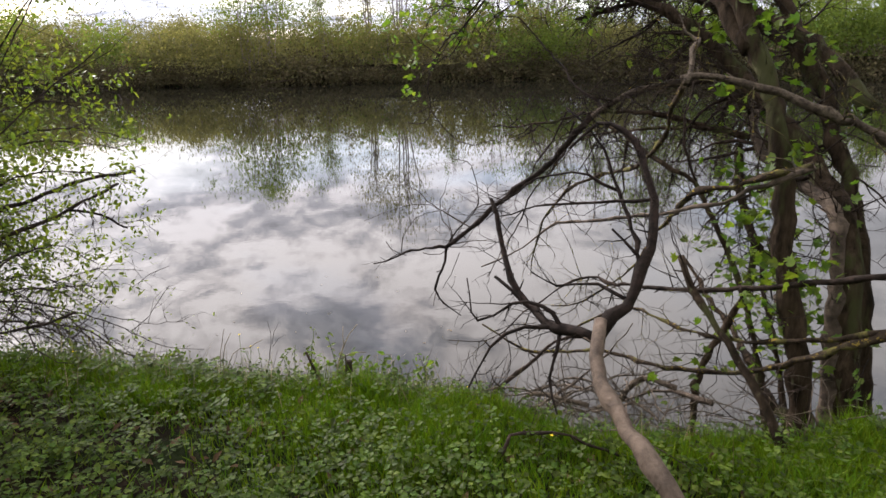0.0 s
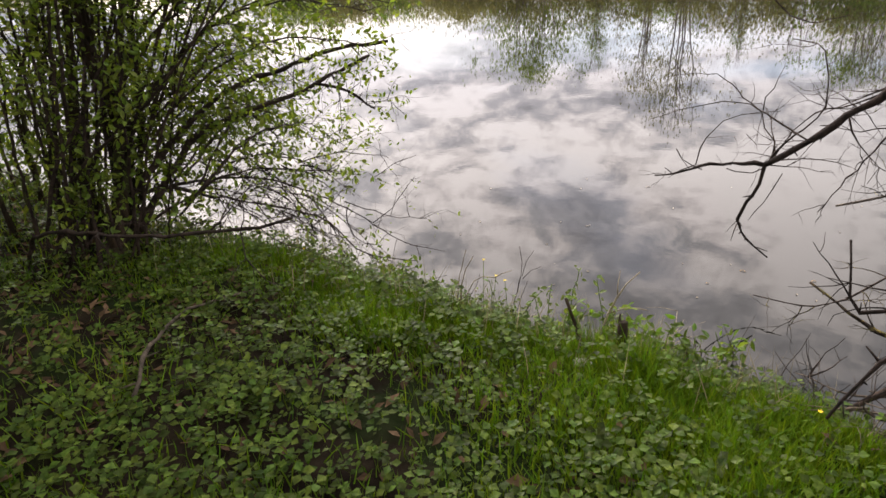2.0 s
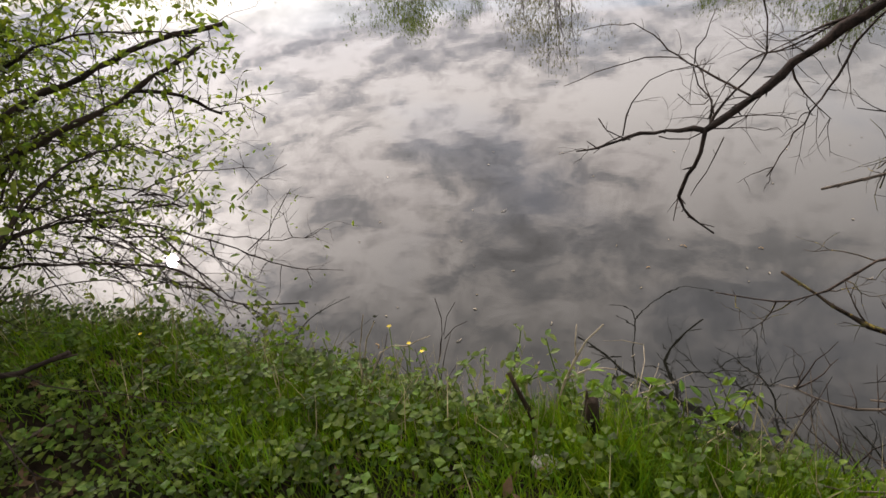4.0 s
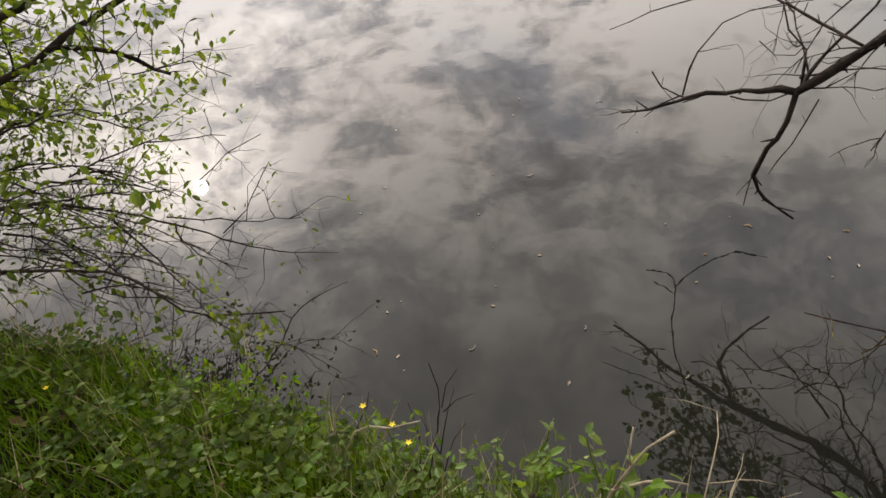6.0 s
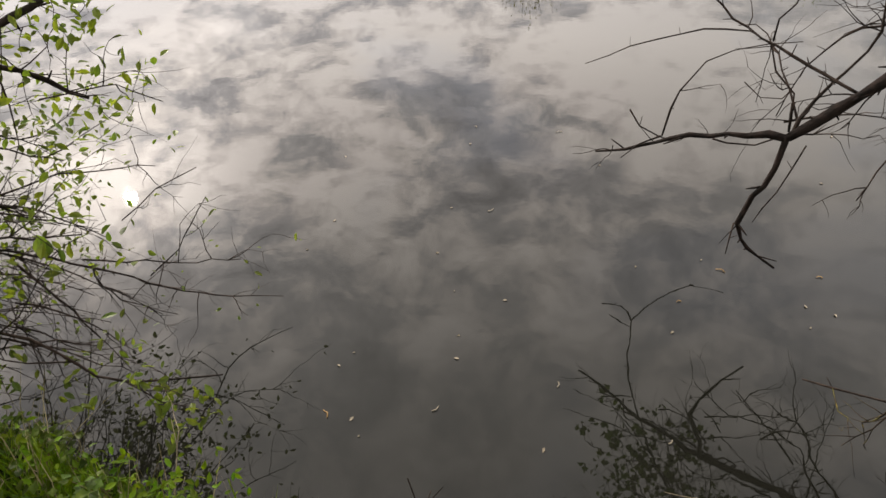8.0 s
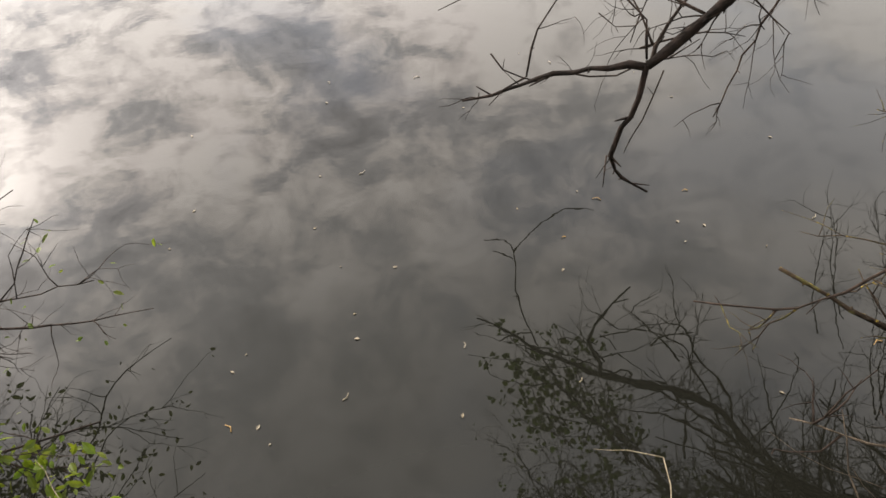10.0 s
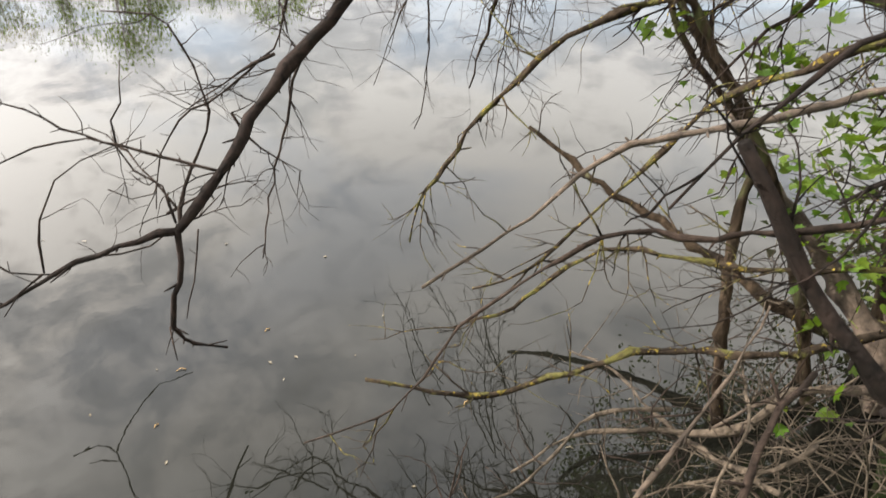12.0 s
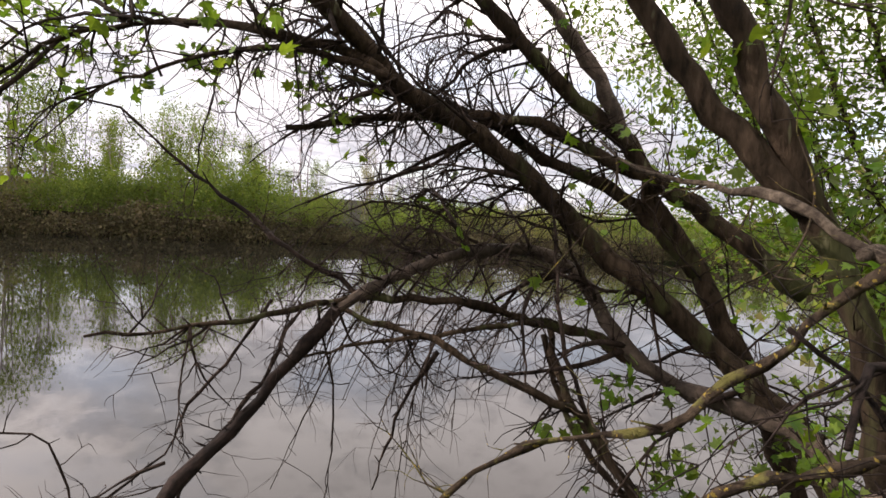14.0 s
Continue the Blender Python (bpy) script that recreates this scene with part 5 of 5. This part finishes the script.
# leafy herbs at the brink
for x, y in ((0.25, 3.95), (0.42, 3.9), (0.05, 4.0), (0.55, 3.95), (-0.2, 4.02), (-1.5, 4.18), (-1.3, 4.1), (-1.1, 4.16), (-0.95, 4.08), (-0.8, 4.12), (-1.2, 4.0), (-1.65, 4.1), (-0.6, 4.06)):
    e = thing("herb", "leafy green herb growing at the brink", "plant", "herbs on the brink", at=(x, y, ground_z(x, y)))
    w, tp = Wood(), []
    z = ground_z(x, y)
    for _ in range(3):
        pts = spline([(x, y, z - 0.02), (x + random.gauss(0, 0.03), y + 0.03, z + 0.12), (x + random.gauss(0, 0.06), y + random.gauss(0.05, 0.05), z + random.uniform(0.2, 0.32) * (1 if x > -0.5 else 0.62))], 0.04, 0.003)
        w = Wood()
        w.tube(pts, 0.004, 0.002, 4)
        tp += [(p, Vector((0, 0, 1))) for p in pts[1:]]
        w.put("stem", M_GRASS, e)
    leaves_at("foliage", tp, 3 if x > -0.5 else 6, 0.055 if x > -0.5 else 0.03, OVAL, M_COVER if x > 0.6 else M_LEAF if x > -0.5 else M_GRASS, e, "", 0.02 if x > -0.5 else 0.035)

# tall pale herbs with whorled leaves
for x, y, h in ((-0.16, 3.98, 0.48), (-0.19, 3.93, 0.3), (-0.29, 3.98, 0.38), (-0.33, 3.93, 0.25), (-0.39, 3.98, 0.33), (0.0, 3.98, 0.43), (0.06, 3.92, 0.26), (-0.47, 3.97, 0.22), (-0.62, 4.0, 0.3)):
    z = ground_z(x, y)
    e = thing("herb", "tall pale green herb with whorled leaves at the brink", "plant", "herbs on the brink", at=(x, y, z))
    pts = spline([(x, y, z - 0.03), (x + random.gauss(0, 0.015), y + 0.02, z + h * 0.5), (x + random.gauss(0, 0.03), y + random.gauss(0.03, 0.02), z + h)], 0.055, 0.003)
    w = Wood()
    w.tube(pts, 0.0035, 0.002, 5)
    w.put("stem", M_GRASS, e)
    nodes = [(p, Vector((0, 0, 1))) for p in pts[2:]]
    leaves_at("foliage", nodes, 4, 0.036, OVAL, M_HERB, e, "pale green leaves in whorls", 0.014)
# bare dry sticks standing in the herbs
for label, mat, lines in (
    ("pale dry forked stick among the herbs", M_DRY, [([(-0.02, 3.94, 0.62), (0.0, 3.97, 0.87), (0.06, 3.98, 1.04), (0.09, 3.99, 1.12), (0.15, 4.0, 1.19)], 0.006), ([(0.06, 3.98, 1.04), (0.055, 3.99, 1.11), (0.06, 4.0, 1.18)], 0.004), ([(0.02, 3.97, 0.95), (0.1, 3.99, 0.99), (0.2, 4.0, 0.99)], 0.004)]),
    ("thin dark dry stem with side twigs", M_TWIG, [([(-0.54, 4.02, 0.6), (-0.52, 4.06, 0.78), (-0.47, 4.1, 1.0), (-0.47, 4.11, 1.08), (-0.49, 4.12, 1.16)], 0.0035), ([(-0.47, 4.1, 1.0), (-0.45, 4.11, 1.08), (-0.41, 4.12, 1.15)], 0.002), ([(-0.47, 4.1, 0.98), (-0.42, 4.11, 1.04), (-0.37, 4.12, 1.06)], 0.002)]),
    ("pale dry stalks leaning out over the water", M_DRY, [([(-0.8, 3.97, 0.65), (-0.76, 3.98, 0.99), (-0.7, 3.99, 1.13)], 0.004), ([(-0.83, 3.97, 0.65), (-0.78, 3.98, 1.0), (-0.74, 3.99, 1.16)], 0.004), ([(-0.8, 3.97, 0.66), (-0.7, 3.98, 0.98), (-0.58, 3.98, 1.03), (-0.48, 3.98, 1.09)], 0.004)]),
):
    e = thing("dry_weed", label, "weed", "dry weeds", at=lines[0][0][0])
    for pts, r in lines:
        w = Wood()
        w.tube(spline(pts, 0.05, 0.003), r, r * 0.5, 5, 0.15)
        w.put("stalk", mat, e)
# yellow flowers
for x, y in ((-0.6, 3.98), (-0.5, 3.98), (-0.64, 3.96), (-1.75, 3.9), (-2.0, 1.6), (-1.55, 1.9), (0.9, 3.4), (1.3, 2.9)):
    z = ground_z(x, y)
    e = thing("yellow_flower", "small yellow wildflower on a thin stem", "flower", "yellow flowers", at=(x, y, z))
    w = Wood()
    top = Vector((x + random.gauss(0, 0.02), y + random.gauss(0.01, 0.02), z + random.uniform(0.16, 0.26) * (1 if y < 3.95 else 1.6)))
    w.tube([Vector((x, y, z - 0.02)), Vector((x, y, z + 0.08)), top], 0.002, 0.0015, 4)
    w.put("stem", M_GRASS, e)
    pv, pf = [], []
    for k in range(5):
        a = k * 1.2566
        o = len(pv)
        for r, s, h in ((0, 0, 0), (0.006, 0.5, 0.002), (0.011, 0, 0.004), (0.006, -0.5, 0.002)):
            pv.append(top + Vector((math.cos(a + s) * r, math.sin(a + s) * r, h)))
        pf.append((o, o + 1, o + 2, o + 3))
    mesh_object("blossom", pv, pf, M_YELLOW, e)

# floating bits on the water
random.seed(81)
FLOATS = [(-1.28, 5.08), (-0.74, 5.55), (0.5, 6.54), (1.13, 6.47), (0.62, 6.45), (1.0, 6.2), (0.3, 5.9), (-1.1, 5.0), (-1.3, 5.5)]
while len(FLOATS) < 46:
    FLOATS.append((random.uniform(-2.2, 2.4), random.uniform(4.7, 8.5)))
for i, (x, y) in enumerate(FLOATS):
    straw = random.random() < 0.3
    e = thing("floating_leaf" if not straw else "floating_straw", "small pale leaf scrap floating on the water" if not straw else "bit of pale straw floating on the water", "debris", "floating debris", at=(x, y, 0))
    w = Wood()
    a = random.uniform(0, 3.14)
    q = random.uniform(0.012, 0.03)
    if straw:
        w.tube([Vector((x, y, 0.004)), Vector((x + math.cos(a) * q, y + math.sin(a) * q, 0.008)), Vector((x + math.cos(a + 0.5) * q * 2, y + math.sin(a + 0.5) * q * 2, 0.004))], 0.003, 0.0015, 4)
        w.put("straw", M_STRAW if i < 12 else M_FLOAT, e)
    else:
        pts = [(0, 0, 0.003), (0.5, 0.25, 0.008), (1, 0, 0.005), (0.5, -0.25, 0.006)]
        vs = [(x + (p * math.cos(a) - r * math.sin(a)) * q, y + (p * math.sin(a) + r * math.cos(a)) * q, z) for p, r, z in pts]
        vs += [(vx, vy, vz - 0.002) for vx, vy, vz in vs]
        mesh_object("scrap", vs, [(0, 1, 2, 3), (7, 6, 5, 4), (0, 4, 5, 1), (1, 5, 6, 2), (2, 6, 7, 3), (3, 7, 4, 0)], M_FLOAT, e, smooth=False)


# ---------------------------------------------------------------- grass, ground cover and litter
def spread_over(n, x0, x1, y0, density):
    """Random places on the near bank, kept where density(x, y) allows."""
    out = []
    while len(out) < n:
        x = random.uniform(x0, x1)
        y = random.uniform(y0, edge(x) + 0.02)
        if random.random() < density(x, y):
            out.append((x, y, ground_z(x, y)))
    return np.array(out)


def grassy(x, y):
    """Near 1 in open grass by the brink, low in the shade of the bush."""
    b = edge(x) - y
    g = 0.06 + 0.03 * x + (0.9 if x > -0.2 else 0.62) * math.exp(-(b / 0.85) ** 2) + 0.6 * noise.noise((x * 0.9, y * 0.9, 5))
    g *= 0.08 if x > 0.9 and b < 0.22 else 1
    return max(0.03, min(1, g * (1 if x > -2.3 else max(0.1, 1 + (x + 2.3) * 1.1))))


def covered(x, y):
    b = edge(x) - y
    bare_brink = 0.7 if x > 0.8 and b < 0.3 else 0
    bald = bare_brink + 0.5 * max(0, min(1, (b - 0.8) * 1.5)) * max(0, min(1, -0.6 - x)) * max(0, min(1, 0.7 + 2 * noise.noise((x * 1.3, y * 1.3, 12))))
    return max(0.04, min(1, 0.2 - bald + (0.2 if x < -0.3 else 0) + 0.4 * min(b, 1.6) + (0.8 * math.exp(-(b / 0.6) ** 2) if x < -0.2 else 0) + 0.7 * noise.noise((x * 1.1, y * 1.1, 9)) - (0.45 if x < -3.2 and noise.noise((x * 0.8, y * 0.8, 2)) > 0 else 0)))


random.seed(91)
np.random.seed(91)
pl = np.concatenate([spread_over(105000, -6.5, 6.0, -0.6, grassy), spread_over(14000, -14.0, 12.0, -9.0, lambda x, y: 0.2 + 0.8 * max(0, noise.noise((x * 0.7, y * 0.7, 5))))])
n = len(pl)
tall = np.random.uniform(0.06, 0.16, n)
tall *= np.array([0.75 + 1.1 * max(0, noise.noise((p[0] * 2.2, p[1] * 2.2, 7))) for p in pl])
by_brink = np.array([edge(p[0]) - p[1] < 0.5 for p in pl])
tall[by_brink] *= np.random.uniform(0.8, 1.45, by_brink.sum())
tagged(strew("grass", BLADE, pl, frames(n, 0.28), np.ones(n), M_GRASS, None, "", "stuff", np.stack([np.random.uniform(0.004, 0.008, n), tall, tall], 1)), "fresh green grass on the sloping bank", "grass")
pl = spread_over(1500, -5, 4, 2.6, lambda x, y: math.exp(-((edge(x) - y) / 0.35) ** 2) * (0.15 if x > 0.8 else 1))
n = len(pl)
tall = np.random.uniform(0.12, 0.34, n)
tagged(strew("dry_grass", BLADE, pl, frames(n, 0.3), np.ones(n), M_DRYGRASS, None, "", "stuff", np.stack([np.random.uniform(0.003, 0.006, n), tall * 0.8, tall], 1)), "dry straw-coloured grass along the brink", "grass")
pl = np.concatenate([spread_over(22000, -6.5, 5.5, -0.8, covered), spread_over(6000, -13.0, 11.0, -8.0, lambda x, y: 0.4 + 0.6 * max(0, noise.noise((x * 0.8, y * 0.8, 9))))])
n = len(pl)
pl[:, 2] += np.random.uniform(0.02, 0.13, n) * np.array([1.5 if edge(p[0]) - p[1] < 0.6 else 1.0 for p in pl])
tagged(strew("ground_cover", TRIFOIL, pl, frames(n, 0.25), np.random.uniform(0.022, 0.05, n), M_COVER, None, "", "stuff"), "low leafy ground cover with broad green leaves", "ground cover")
pl = spread_over(7000, -6.5, 5.5, -0.8, lambda x, y: 1.0 if x < -1.5 else 0.35)
n = len(pl)
pl[:, 2] += np.random.uniform(0.005, 0.03, n)
tagged(strew("leaf_litter", SMALL, pl, frames(n, 0.4), np.random.uniform(0.04, 0.09, n), M_LITTER, None, "", "stuff"), "brown dead leaves on the soil", "leaf litter")
